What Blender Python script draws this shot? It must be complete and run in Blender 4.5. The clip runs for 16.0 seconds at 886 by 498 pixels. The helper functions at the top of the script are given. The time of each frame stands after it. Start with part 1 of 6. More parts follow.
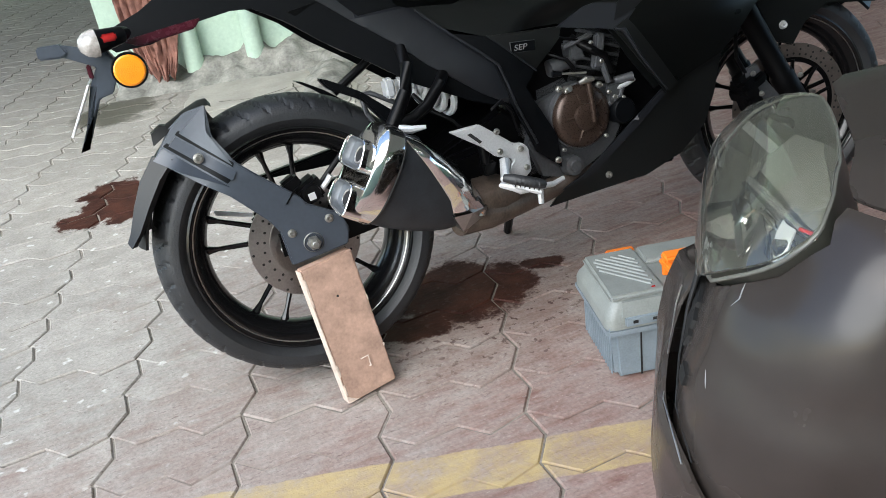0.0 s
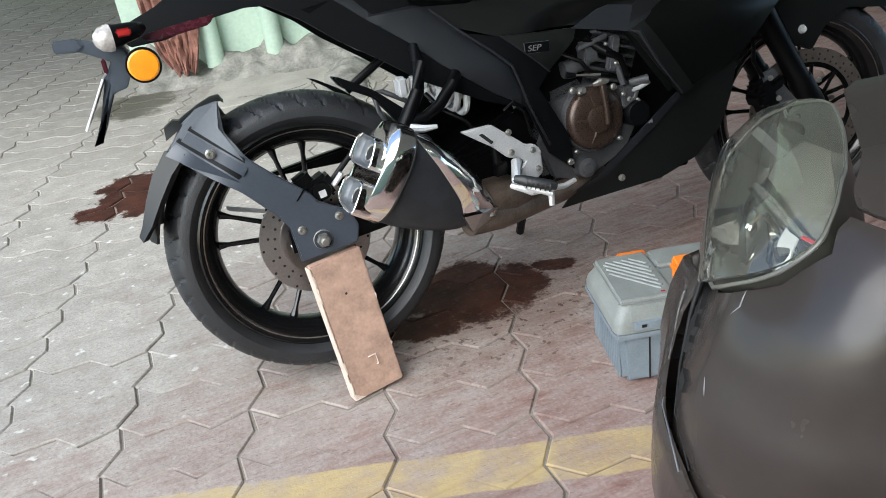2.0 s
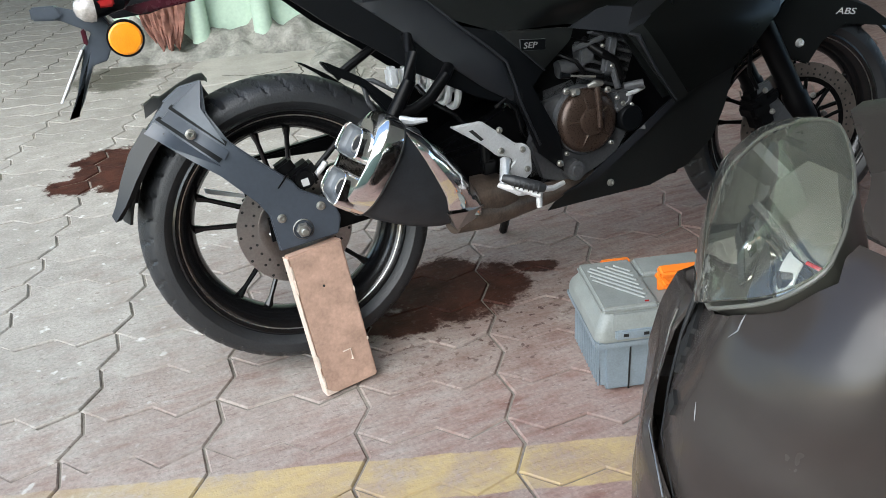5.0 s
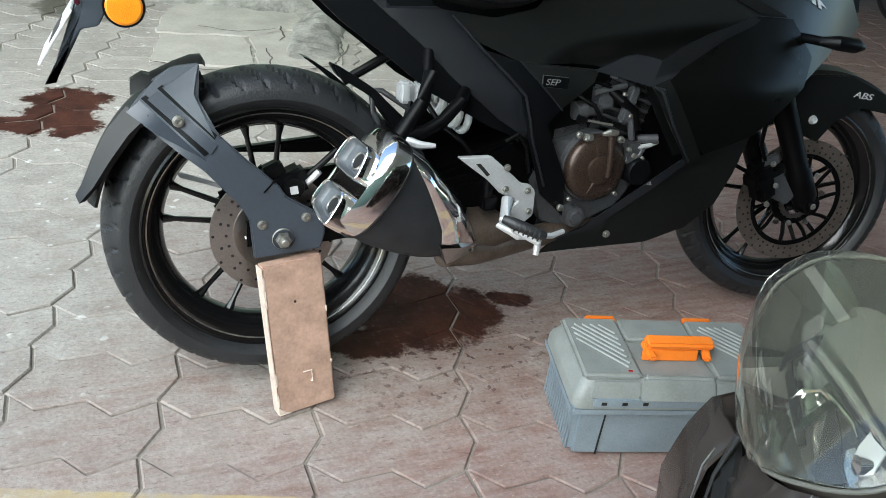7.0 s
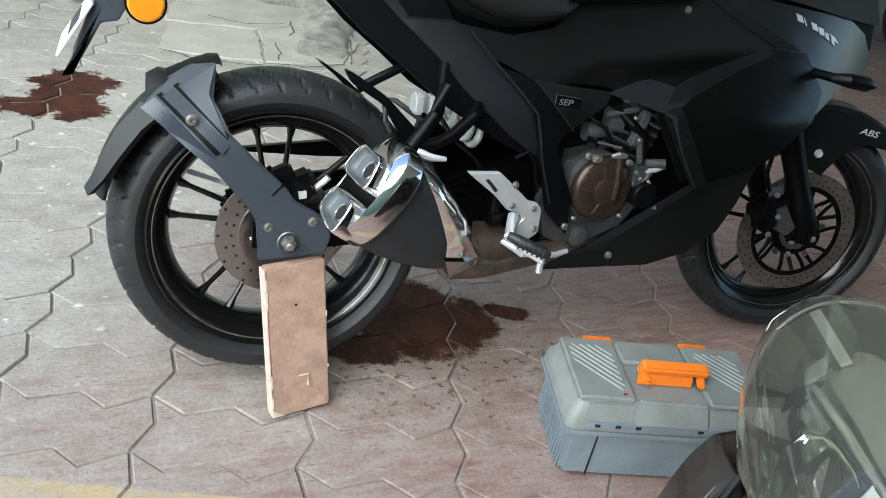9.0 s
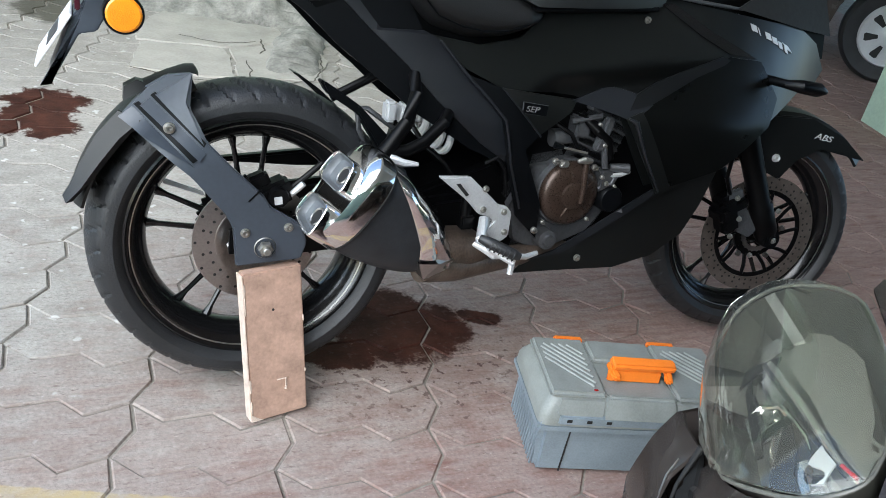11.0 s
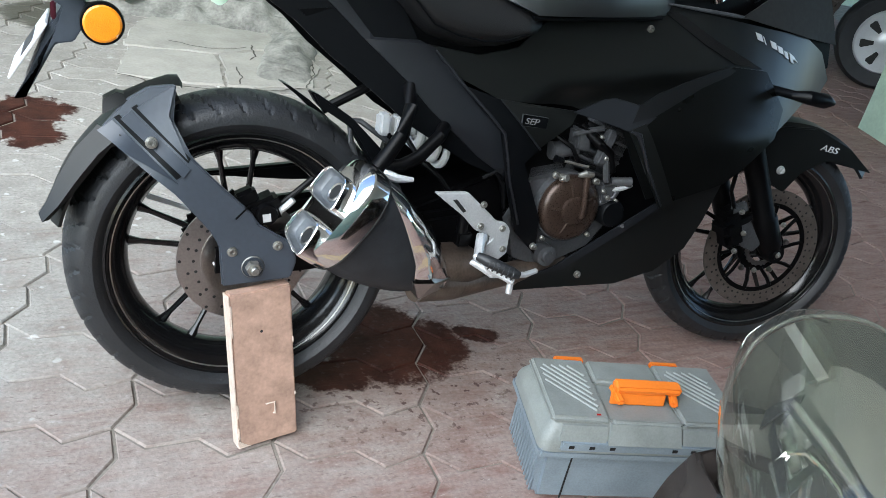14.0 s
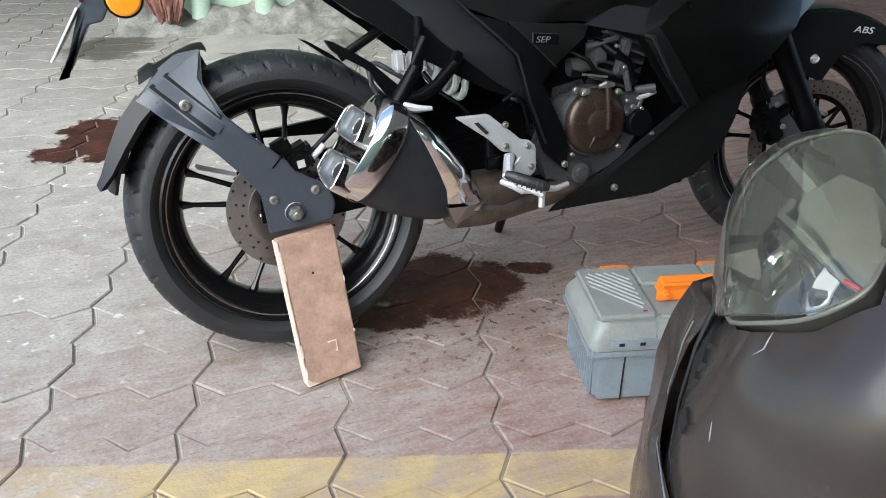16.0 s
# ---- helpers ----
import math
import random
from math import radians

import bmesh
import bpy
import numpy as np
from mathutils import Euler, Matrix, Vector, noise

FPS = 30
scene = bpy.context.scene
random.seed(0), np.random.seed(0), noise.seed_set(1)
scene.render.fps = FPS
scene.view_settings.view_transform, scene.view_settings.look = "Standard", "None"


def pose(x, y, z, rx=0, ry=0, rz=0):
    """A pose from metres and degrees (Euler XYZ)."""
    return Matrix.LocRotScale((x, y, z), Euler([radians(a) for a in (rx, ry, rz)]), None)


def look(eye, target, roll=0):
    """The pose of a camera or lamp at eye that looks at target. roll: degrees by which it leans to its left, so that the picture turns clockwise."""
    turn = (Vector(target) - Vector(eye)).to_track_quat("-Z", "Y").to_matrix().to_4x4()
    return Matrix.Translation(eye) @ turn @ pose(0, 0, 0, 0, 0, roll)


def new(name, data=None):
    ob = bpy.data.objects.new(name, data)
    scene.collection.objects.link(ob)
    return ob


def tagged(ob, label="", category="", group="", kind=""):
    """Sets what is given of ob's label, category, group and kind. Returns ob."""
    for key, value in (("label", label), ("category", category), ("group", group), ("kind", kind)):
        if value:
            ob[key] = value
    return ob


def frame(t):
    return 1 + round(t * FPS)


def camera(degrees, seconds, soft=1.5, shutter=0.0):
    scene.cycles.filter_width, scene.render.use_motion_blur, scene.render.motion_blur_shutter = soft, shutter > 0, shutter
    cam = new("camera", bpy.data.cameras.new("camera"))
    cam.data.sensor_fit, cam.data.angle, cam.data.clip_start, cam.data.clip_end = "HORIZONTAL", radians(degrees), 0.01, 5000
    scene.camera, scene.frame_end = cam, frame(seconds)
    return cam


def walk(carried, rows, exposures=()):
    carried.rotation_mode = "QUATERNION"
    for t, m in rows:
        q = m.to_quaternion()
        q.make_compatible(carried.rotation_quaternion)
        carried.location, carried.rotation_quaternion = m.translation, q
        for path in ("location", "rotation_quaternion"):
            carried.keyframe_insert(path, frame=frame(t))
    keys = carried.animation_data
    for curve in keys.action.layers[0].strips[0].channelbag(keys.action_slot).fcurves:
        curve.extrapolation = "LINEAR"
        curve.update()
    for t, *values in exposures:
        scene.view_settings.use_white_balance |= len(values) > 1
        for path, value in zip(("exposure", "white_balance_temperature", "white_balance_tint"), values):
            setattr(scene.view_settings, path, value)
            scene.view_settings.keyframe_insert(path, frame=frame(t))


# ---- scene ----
cam = camera(57.7, 16.0, soft=0.8)
PATH = [
    (0, (-0.238, -1.596, 1.042), (0.344, 0.085, 0.129), -8.7),
    (0.5, (-0.241, -1.596, 1.043), (0.343, 0.085, 0.13), -8.4),
    (1, (-0.24, -1.596, 1.043), (0.346, 0.084, 0.129), -8.2),
    (1.5, (-0.234, -1.596, 1.042), (0.35, 0.084, 0.127), -7.9),
    (2, (-0.22, -1.601, 1.041), (0.319, 0.096, 0.131), -8.2),
    (2.5, (-0.202, -1.607, 1.031), (0.343, 0.089, 0.121), -8.1),
    (3, (-0.196, -1.61, 1.027), (0.352, 0.084, 0.116), -8.1),
    (3.5, (-0.196, -1.609, 1.025), (0.355, 0.084, 0.114), -8.0),
    (4, (-0.201, -1.609, 1.03), (0.353, 0.082, 0.118), -8.0),
    (4.2, (-0.204, -1.608, 1.032), (0.349, 0.083, 0.12), -7.8),
    (6.3, (-0.242, -1.435, 1.053), (0.466, 0.16, 0.077), 4.9),
    (6.5, (-0.247, -1.423, 1.06), (0.475, 0.166, 0.084), 5.9),
    (7, (-0.26, -1.391, 1.086), (0.464, 0.191, 0.098), 7.5),
    (7.5, (-0.271, -1.364, 1.098), (0.47, 0.211, 0.112), 10.1),
    (8, (-0.277, -1.356, 1.105), (0.475, 0.21, 0.115), 11.8),
    (10.3, (-0.284, -1.42, 1.105), (0.456, 0.17, 0.145), 10.3),
    (10.5, (-0.285, -1.424, 1.102), (0.479, 0.162, 0.152), 10.6),
    (11, (-0.301, -1.422, 1.097), (0.508, 0.153, 0.167), 11.3),
    (11.5, (-0.314, -1.386, 1.089), (0.5, 0.193, 0.171), 11.3),
    (12, (-0.3, -1.341, 1.089), (0.514, 0.24, 0.174), 11.3),
    (12.5, (-0.255, -1.26, 1.095), (0.561, 0.323, 0.183), 12.3),
    (13, (-0.245, -1.25, 1.103), (0.573, 0.33, 0.19), 12.3),
    (13.5, (-0.254, -1.28, 1.105), (0.566, 0.298, 0.191), 12.1),
    (14, (-0.28, -1.356, 1.09), (0.546, 0.217, 0.171), 11.5),
    (14.5, (-0.319, -1.432, 1.056), (0.435, 0.168, 0.123), 9.1),
    (15, (-0.322, -1.474, 1.04), (0.324, 0.17, 0.101), 4.6),
    (15.5, (-0.259, -1.499, 1.019), (0.398, 0.139, 0.077), 3.2),
    (16, (-0.221, -1.509, 1.005), (0.399, 0.143, 0.063), 0.3),
]
walk(cam, [(t, look(eye, target, roll)) for t, eye, target, roll in PATH], exposures=((0, 1.36, 6350, 6), (4.2, 1.36, 6350, 6), (7, 1.33, 6250, 1), (8.2, 1.33, 6250, 1), (11, 1.36, 6100, 5), (14, 1.4, 6050, 4), (16, 1.38, 6300, 6)))

# ---- light ----
world = bpy.data.worlds.new("daylight")
scene.world = world
world.use_nodes = True
wn = world.node_tree.nodes
sky = wn.new("ShaderNodeTexSky")
sky.sky_type = 'NISHITA'
sky.sun_disc = False
sky.sun_elevation, sky.sun_rotation = radians(42), radians(228)
wn["Background"].inputs["Strength"].default_value = 0.15
world.node_tree.links.new(sky.outputs["Color"], wn["Background"].inputs["Color"])
sun = new("sun", bpy.data.lights.new("sun", 'SUN'))
sun.data.energy, sun.data.angle, sun.data.color = 2.0, radians(70), (1.0, 0.985, 0.96)
sun.matrix_world = look((-5, -4.5, 6), (0, 0, 0))


# ---- materials ----
def material(name, base, rough=0.5, metal=0.0, vary=0.25, scale=6.0, fine=90.0, bump=0.15, second=None, coat=0.0, spec=0.5):
    """A procedural surface: two scales of noise in the colour, grain in the relief and the gloss."""
    m = bpy.data.materials.new(name)
    m.use_nodes = True
    n, l = m.node_tree.nodes, m.node_tree.links
    b = n["Principled BSDF"]
    geo = n.new("ShaderNodeNewGeometry")
    big, small = n.new("ShaderNodeTexNoise"), n.new("ShaderNodeTexNoise")
    for t, s, d in ((big, scale, 5), (small, fine, 3)):
        t.inputs["Scale"].default_value, t.inputs["Detail"].default_value = s, d
        l.new(geo.outputs["Position"], t.inputs["Vector"])
    ramp = n.new("ShaderNodeValToRGB")
    ramp.color_ramp.elements[0].position, ramp.color_ramp.elements[1].position = 0.35, 0.68
    low = second or tuple(c * (1 - vary) for c in base)
    high = tuple(min(1, c * (1 + vary * 0.6)) for c in base)
    ramp.color_ramp.elements[0].color, ramp.color_ramp.elements[1].color = (*low, 1), (*high, 1)
    mix = n.new("ShaderNodeMath")
    mix.operation = 'MULTIPLY_ADD'
    mix.inputs[1].default_value = 0.35 if bump else 0.0
    l.new(small.outputs["Fac"], mix.inputs[0])
    off = n.new("ShaderNodeMath")
    off.operation = 'MULTIPLY'
    off.inputs[1].default_value = 0.66 if bump else 1.0
    l.new(big.outputs["Fac"], off.inputs[0])
    l.new(off.outputs[0], mix.inputs[2])
    l.new(mix.outputs[0], ramp.inputs["Fac"])
    l.new(ramp.outputs["Color"], b.inputs["Base Color"])
    b.inputs["Metallic"].default_value = metal
    rr = n.new("ShaderNodeMapRange")
    rr.inputs["To Min"].default_value, rr.inputs["To Max"].default_value = max(0.02, rough - 0.08), min(1, rough + 0.1)
    l.new((small if bump else big).outputs["Fac"], rr.inputs["Value"])
    l.new(rr.outputs["Result"], b.inputs["Roughness"])
    if bump:
        bp = n.new("ShaderNodeBump")
        bp.inputs["Strength"].default_value, bp.inputs["Distance"].default_value = bump, 0.002
        l.new(small.outputs["Fac"], bp.inputs["Height"])
        l.new(bp.outputs["Normal"], b.inputs["Normal"])
    b.inputs["Coat Weight"].default_value = coat
    b.inputs["Specular IOR Level"].default_value = spec
    b.inputs["Coat Roughness"].default_value = 0.05
    return m


def glass(name, color, rough=0.02):
    m = bpy.data.materials.new(name)
    m.use_nodes = True
    b = m.node_tree.nodes["Principled BSDF"]
    b.inputs["Base Color"].default_value = (*color, 1)
    b.inputs["Transmission Weight"].default_value = 1
    b.inputs["Roughness"].default_value = rough
    b.inputs["IOR"].default_value = 1.45
    return m


MATTE = material("matte_black_plastic", (0.0024, 0.0028, 0.0035), 0.36, vary=0.2, fine=300, bump=0.03, spec=0.16)
HUGGER = material("dusty_black_mudguard_plastic", (0.010, 0.0105, 0.010), 0.45, vary=0.35, scale=12, fine=220, bump=0.08, spec=0.4)
ZINC = material("zinc_plated_steel", (0.36, 0.35, 0.32), 0.34, metal=0.8, vary=0.3, scale=60, fine=300, bump=0.1)
SATIN = material("satin_black_paint", (0.0040, 0.0045, 0.0044), 0.32, vary=0.15, fine=60, bump=0.0, spec=0.5)
# Darker, duller copy of the satin black for the side's dim reflections.
SIDEP = material("dimmed_side_black", (0.0022, 0.0024, 0.0023), 0.28, vary=0.15, fine=60, bump=0.0, spec=0.22)
# Metallic grey base lifted to stand in for the tank's bright sheen.
TANKP = material("sheen_lifted_tank_paint", (0.13, 0.137, 0.142), 0.33, metal=0.9, vary=0.15, fine=40, bump=0.0, spec=0.9)
DARKP = material("satin_dark_plastic", (0.0075, 0.0085, 0.011), 0.40, vary=0.25, fine=80, bump=0.0, spec=0.5)
CHARCOAL = material("charcoal_paint", (0.0032, 0.0035, 0.0042), 0.36, vary=0.2, fine=80, bump=0.0, spec=0.45)
# Base raised towards blue to stand in for sky sheen on the planes.
GREYP = material("sky_lifted_grey_plastic", (0.046, 0.055, 0.070), 0.34, vary=0.2, fine=120, bump=0.02, spec=0.6)
DARKM = material("black_metal", (0.0018, 0.0018, 0.0021), 0.38, fine=200, bump=0.12, spec=0.15)
GLOSSB = material("gloss_black_rim", (0.006, 0.006, 0.0065), 0.16, vary=0.3, fine=200, bump=0.04, spec=0.5)
RUBBER = material("tyre_rubber", (0.017, 0.018, 0.020), 0.46, vary=0.4, scale=14, fine=220, bump=0.4)
CHROME = material("chrome", (0.92, 0.91, 0.89), 0.06, metal=1.0, vary=0.08, fine=120, bump=0.02)
STEEL = material("brushed_steel", (0.42, 0.40, 0.38), 0.32, metal=1.0, vary=0.3, fine=250, bump=0.1)
DISC = material("brake_disc_steel", (0.12, 0.100, 0.088), 0.42, metal=0.5, vary=0.3, scale=30, fine=300, bump=0.2)
ALLOY = material("cast_silver_alloy", (0.70, 0.71, 0.72), 0.36, metal=0.55, vary=0.2, fine=300, bump=0.2)
GUNMETAL = material("cast_grey_alloy", (0.11, 0.113, 0.12), 0.36, metal=0.55, vary=0.35, fine=180, bump=0.3)
BRONZE = material("bronze_engine_paint", (0.052, 0.034, 0.026), 0.28, metal=0.5, vary=0.2, fine=300, bump=0.1)
CANBLACK = material("dusty_black_silencer_paint", (0.022, 0.024, 0.028), 0.5, vary=0.3, scale=30, fine=240, bump=0.12, spec=0.4)
# Port steel darkened to put the recess's shade into its colour.
PORTGREY = material("shaded_bare_port_steel", (0.12, 0.13, 0.14), 0.42, metal=0.3, vary=0.3, scale=40, fine=200, bump=0.1)
SEAT = material("seat_vinyl", (0.006, 0.006, 0.0065), 0.5, vary=0.2, fine=500, bump=0.35)
WHITEPAINT = material("white_painted_spring", (0.75, 0.75, 0.74), 0.35, vary=0.15)
WHITEPLATE = material("white_plate", (0.75, 0.75, 0.76), 0.35, vary=0.08)
DULL = material("dull_grey_print", (0.26, 0.26, 0.265), 0.45, vary=0.2)
INK = material("dark_ink", (0.03, 0.03, 0.035), 0.5)
DECAL = material("silver_decal", (0.62, 0.62, 0.62), 0.35, metal=0.3, vary=0.2)
PRINT = material("worn_grey_badge_print", (0.17, 0.17, 0.172), 0.45, vary=0.3)
RED = material("red_lens", (0.35, 0.015, 0.015), 0.15, vary=0.2, coat=0.6)
DARKRED = material("dark_red_plastic", (0.05, 0.005, 0.012), 0.25, vary=0.2, coat=0.3)
AMBER = material("amber_reflector", (0.85, 0.28, 0.01), 0.2, vary=0.12, scale=60, fine=500, bump=0.3, coat=0.6)
CLEAR = material("frosted_clear_lens", (0.40, 0.37, 0.34), 0.14, vary=0.45, scale=70, fine=200, bump=0.2, coat=0.6)
HAZY = glass("hazy_scuffed_lens", (0.90, 0.91, 0.84))
HAZY.node_tree.nodes["Principled BSDF"].inputs["Transmission Weight"].default_value = 0.985
ORANGE = material("orange_plastic", (0.85, 0.21, 0.02), 0.42, vary=0.1, fine=200, bump=0.1)
BOXGREY = material("grey_box_plastic", (0.235, 0.25, 0.235), 0.48, vary=0.2, scale=16, fine=260, bump=0.15)
BOXBLUE = material("bluish_grey_box_plastic", (0.20, 0.24, 0.27), 0.5, vary=0.25, scale=10, fine=260, bump=0.15)
BOARD = material("reddish_brown_board", (0.44, 0.285, 0.215), 0.8, vary=0.3, scale=26, fine=160, bump=0.22)
BOARDEDGE = material("pale_chipped_board", (0.62, 0.50, 0.42), 0.85, vary=0.25, scale=40, fine=300, bump=0.6)
CARPAINT = material("dark_brown_car_paint", (0.046, 0.038, 0.034), 0.26, metal=0.1, vary=0.25, scale=5, fine=90, bump=0.0, coat=0.12, spec=0.35)
OLIVE = material("lamp_inner_olive", (0.055, 0.055, 0.046), 0.3, vary=0.2, bump=0.0)
BROWNED = material("heat_browned_steel", (0.16, 0.12, 0.095), 0.42, metal=0.6, vary=0.45, scale=22, fine=200, bump=0.15)
# Near-black plastic; also paints the shade in holes, slots and gaps.
BLACKHOLE = material("black_plastic_and_hole_shade", (0.006, 0.006, 0.006), 0.7)
REFLECTOR = material("lamp_reflector", (0.75, 0.75, 0.72), 0.14, metal=0.9, vary=0.1, scale=20, fine=60, bump=0.1)
LAMPGREY = material("lamp_housing_grey", (0.12, 0.12, 0.106), 0.30, vary=0.12, bump=0.0)
MINT = material("mint_green_wall_paint", (0.43, 0.54, 0.43), 0.75, vary=0.2, scale=4, fine=60, bump=0.3, second=(0.34, 0.44, 0.355))
MORTAR = material("rough_cement", (0.27, 0.26, 0.23), 0.95, vary=0.5, scale=11, fine=70, bump=0.8)
CLOTH = material("dusty_maroon_cloth", (0.25, 0.115, 0.085), 0.95, vary=0.55, scale=20, fine=400, bump=0.5)
CEIL = material("unseen_ceiling_white", (0.78, 0.78, 0.75), 0.9, vary=0.1)
HUBCAP = material("silver_hubcap", (0.55, 0.56, 0.57), 0.35, metal=0.4, vary=0.1)


# ---- mesh helpers ----
def part(name, bm, mat, parent=None, label="", smooth=35, m=None):
    bmesh.ops.recalc_face_normals(bm, faces=bm.faces)
    me = bpy.data.meshes.new(name)
    bm.to_mesh(me)
    bm.free()
    me.materials.append(mat)
    if smooth:
        me.shade_smooth()
        me.set_sharp_from_angle(angle=radians(smooth))
    ob = new(name, me)
    if m is not None:
        ob.matrix_basis = m
    if parent:
        ob.parent = parent
    if label:
        ob["label"] = label
    return ob




def prism(outline, y0, y1, bevel=0.0, axis="y"):
    """A polygon of (x, z) drawn out from y0 to y1, with softened edges."""
    bm = bmesh.new()
    f = bm.faces.new([bm.verts.new((x, y0, z)) for x, z in outline])
    r = bmesh.ops.extrude_face_region(bm, geom=[f])
    for v in r["geom"]:
        if isinstance(v, bmesh.types.BMVert):
            v.co.y = y1
    if bevel:
        bmesh.ops.bevel(bm, geom=bm.edges[:], offset=bevel, segments=2, affect='EDGES', clamp_overlap=True)
    return bm


def box(sx, sy, sz, bevel=0.0, at=(0, 0, 0), taper=1.0, segments=2):
    """A block standing on z = at.z, narrower by taper at the top."""
    bm = bmesh.new()
    bmesh.ops.create_cube(bm, size=1)
    for v in bm.verts:
        k = taper if v.co.z > 0 else 1
        v.co = Vector((v.co.x * sx * k, v.co.y * sy * k, (v.co.z + 0.5) * sz)) + Vector(at)
    if bevel:
        bmesh.ops.bevel(bm, geom=bm.edges[:], offset=bevel, segments=segments, affect='EDGES', clamp_overlap=True)
    return bm


def lathe(profile, steps=48, axis="y", a0=0.0, a1=360.0, groove=None):
    """Rings of (radius, along) turned round the y axis."""
    bm = bmesh.new()
    full = abs(a1 - a0) >= 359.9
    n = steps if full else steps + 1
    rings = []
    for i in range(n):
        a = radians(a0 + (a1 - a0) * i / steps)
        rings.append([bm.verts.new(((r + (groove(a, r, y) if groove else 0)) * math.cos(a), y, (r + (groove(a, r, y) if groove else 0)) * math.sin(a))) for r, y in profile])
    for i in range(n if full else n - 1):
        p, q = rings[i], rings[(i + 1) % n]
        for j in range(len(profile) - 1):
            bm.faces.new((p[j], p[j + 1], q[j + 1], q[j]))
    bmesh.ops.remove_doubles(bm, verts=bm.verts, dist=1e-6)
    return bm


def tube(points, radius, sides=10, closed=False):
    """A round bar along a line of points; radius may be one for each point."""
    bm = bmesh.new()
    pts = [Vector(p) for p in points]
    rad = radius if isinstance(radius, (list, tuple)) else [radius] * len(pts)
    up, rings = Vector((0.13, 0.37, 0.92)), []
    for i, p in enumerate(pts):
        d = (pts[min(i + 1, len(pts) - 1)] - pts[max(i - 1, 0)]).normalized()
        s = d.cross(up).normalized()
        t = s.cross(d)
        rings.append([bm.verts.new(p + rad[i] * (math.cos(2 * math.pi * k / sides) * s + math.sin(2 * math.pi * k / sides) * t)) for k in range(sides)])
    for p, q in zip(rings, rings[1:]):
        for k in range(sides):
            bm.faces.new((p[k], p[(k + 1) % sides], q[(k + 1) % sides], q[k]))
    bm.faces.new(rings[0]), bm.faces.new(rings[-1])
    return bm


def join(*bms):
    """Several bmeshes of one part in one."""
    out = bms[0]
    for other in bms[1:]:
        me = bpy.data.meshes.new("joining")
        other.to_mesh(me)
        other.free()
        out.from_mesh(me)
        bpy.data.meshes.remove(me)
    return out


def moved(bm, m):
    bmesh.ops.transform(bm, matrix=m, verts=bm.verts)
    return bm


def bolt(parent, x, y, z, r=0.008, mat=None, depth=0.006, m=None):
    """A flanged hexagon bolt that faces the rider's right side."""
    r *= 0.82
    bm = lathe([(0, -depth * 0.5), (r * 0.3, -depth * 0.5), (r * 0.34, -depth), (r * 0.6, -depth), (r * 0.68, -depth * 0.5), (r, -depth * 0.35), (r, 0.002), (0, 0.002)], 14)
    return part("bolt", bm, mat or ZINC, parent, m=pose(x, y, z))


# ---- the motorcycle ----
LEAN_BIKE = 8.0
bike = tagged(new("motorcycle"), "matte black sport motorcycle on its stand, rear wheel propped up", "motorcycle")
bike.matrix_basis = pose(0, -0.0376, 0, -LEAN_BIKE)

BODY_X = (-0.40, -0.25, 0, 0.2, 0.3, 0.45, 0.6, 0.75, 0.9, 1.0, 1.1, 1.2, 1.3, 1.38, 1.46)
BODY_W = (0.04, 0.06, 0.08, 0.10, 0.11, 0.12, 0.13, 0.15, 0.17, 0.175, 0.16, 0.13, 0.08, 0.035, 0.004)


def side(x, z, add=0.0):
    """How far the bodywork's right side stands out at a length and a height."""
    w = sum(float(np.interp(x + d, BODY_X, BODY_W)) for d in (-0.06, -0.03, 0, 0.03, 0.06)) / 5
    g = 1 - 2 * max(0, z - 0.6) - 0.5 * max(0, 0.55 - z)
    return -w * max(g, 0.3) - add


def skin(name, outline, mat, parent, add=0.0, thick=0.004, step=0.04, label="", mirror=False, fun=None, rim=0.0, round_off=0):
    """A curved panel with a given outline in side view, laid on the bodywork's shape."""
    for _ in range(round_off):
        outline = [(a[0] * (1 - k) + c[0] * k, a[1] * (1 - k) + c[1] * k) for a, c in zip(outline, outline[1:] + outline[:1]) for k in (0.25, 0.75)]
    bm = bmesh.new()
    bm.faces.new([bm.verts.new((x, 0, z)) for x, z in outline])
    xs, zs = [p[0] for p in outline], [p[1] for p in outline]
    for k in range(1, int((max(xs) - min(xs)) / step) + 1):
        bmesh.ops.bisect_plane(bm, geom=bm.verts[:] + bm.edges[:] + bm.faces[:], plane_co=(min(xs) + k * step, 0, 0), plane_no=(1, 0, 0))
    for k in range(1, int((max(zs) - min(zs)) / step) + 1):
        bmesh.ops.bisect_plane(bm, geom=bm.verts[:] + bm.edges[:] + bm.faces[:], plane_co=(0, 0, min(zs) + k * step), plane_no=(0, 0, 1))
    bmesh.ops.remove_doubles(bm, verts=bm.verts, dist=min(0.0012, step * 0.1))
    edge = {v for e in bm.edges if e.is_boundary for v in e.verts}
    for v in bm.verts:
        v.co.y = (fun or side)(v.co.x, v.co.z) - add + (rim if v in edge else 0)
    r = bmesh.ops.extrude_face_region(bm, geom=bm.faces[:])
    for v in r["geom"]:
        if isinstance(v, bmesh.types.BMVert):
            v.co.y += thick
    if mirror:
        for v in bm.verts:
            v.co.y = -v.co.y
    return part(name, bm, mat, parent, label, smooth=30)


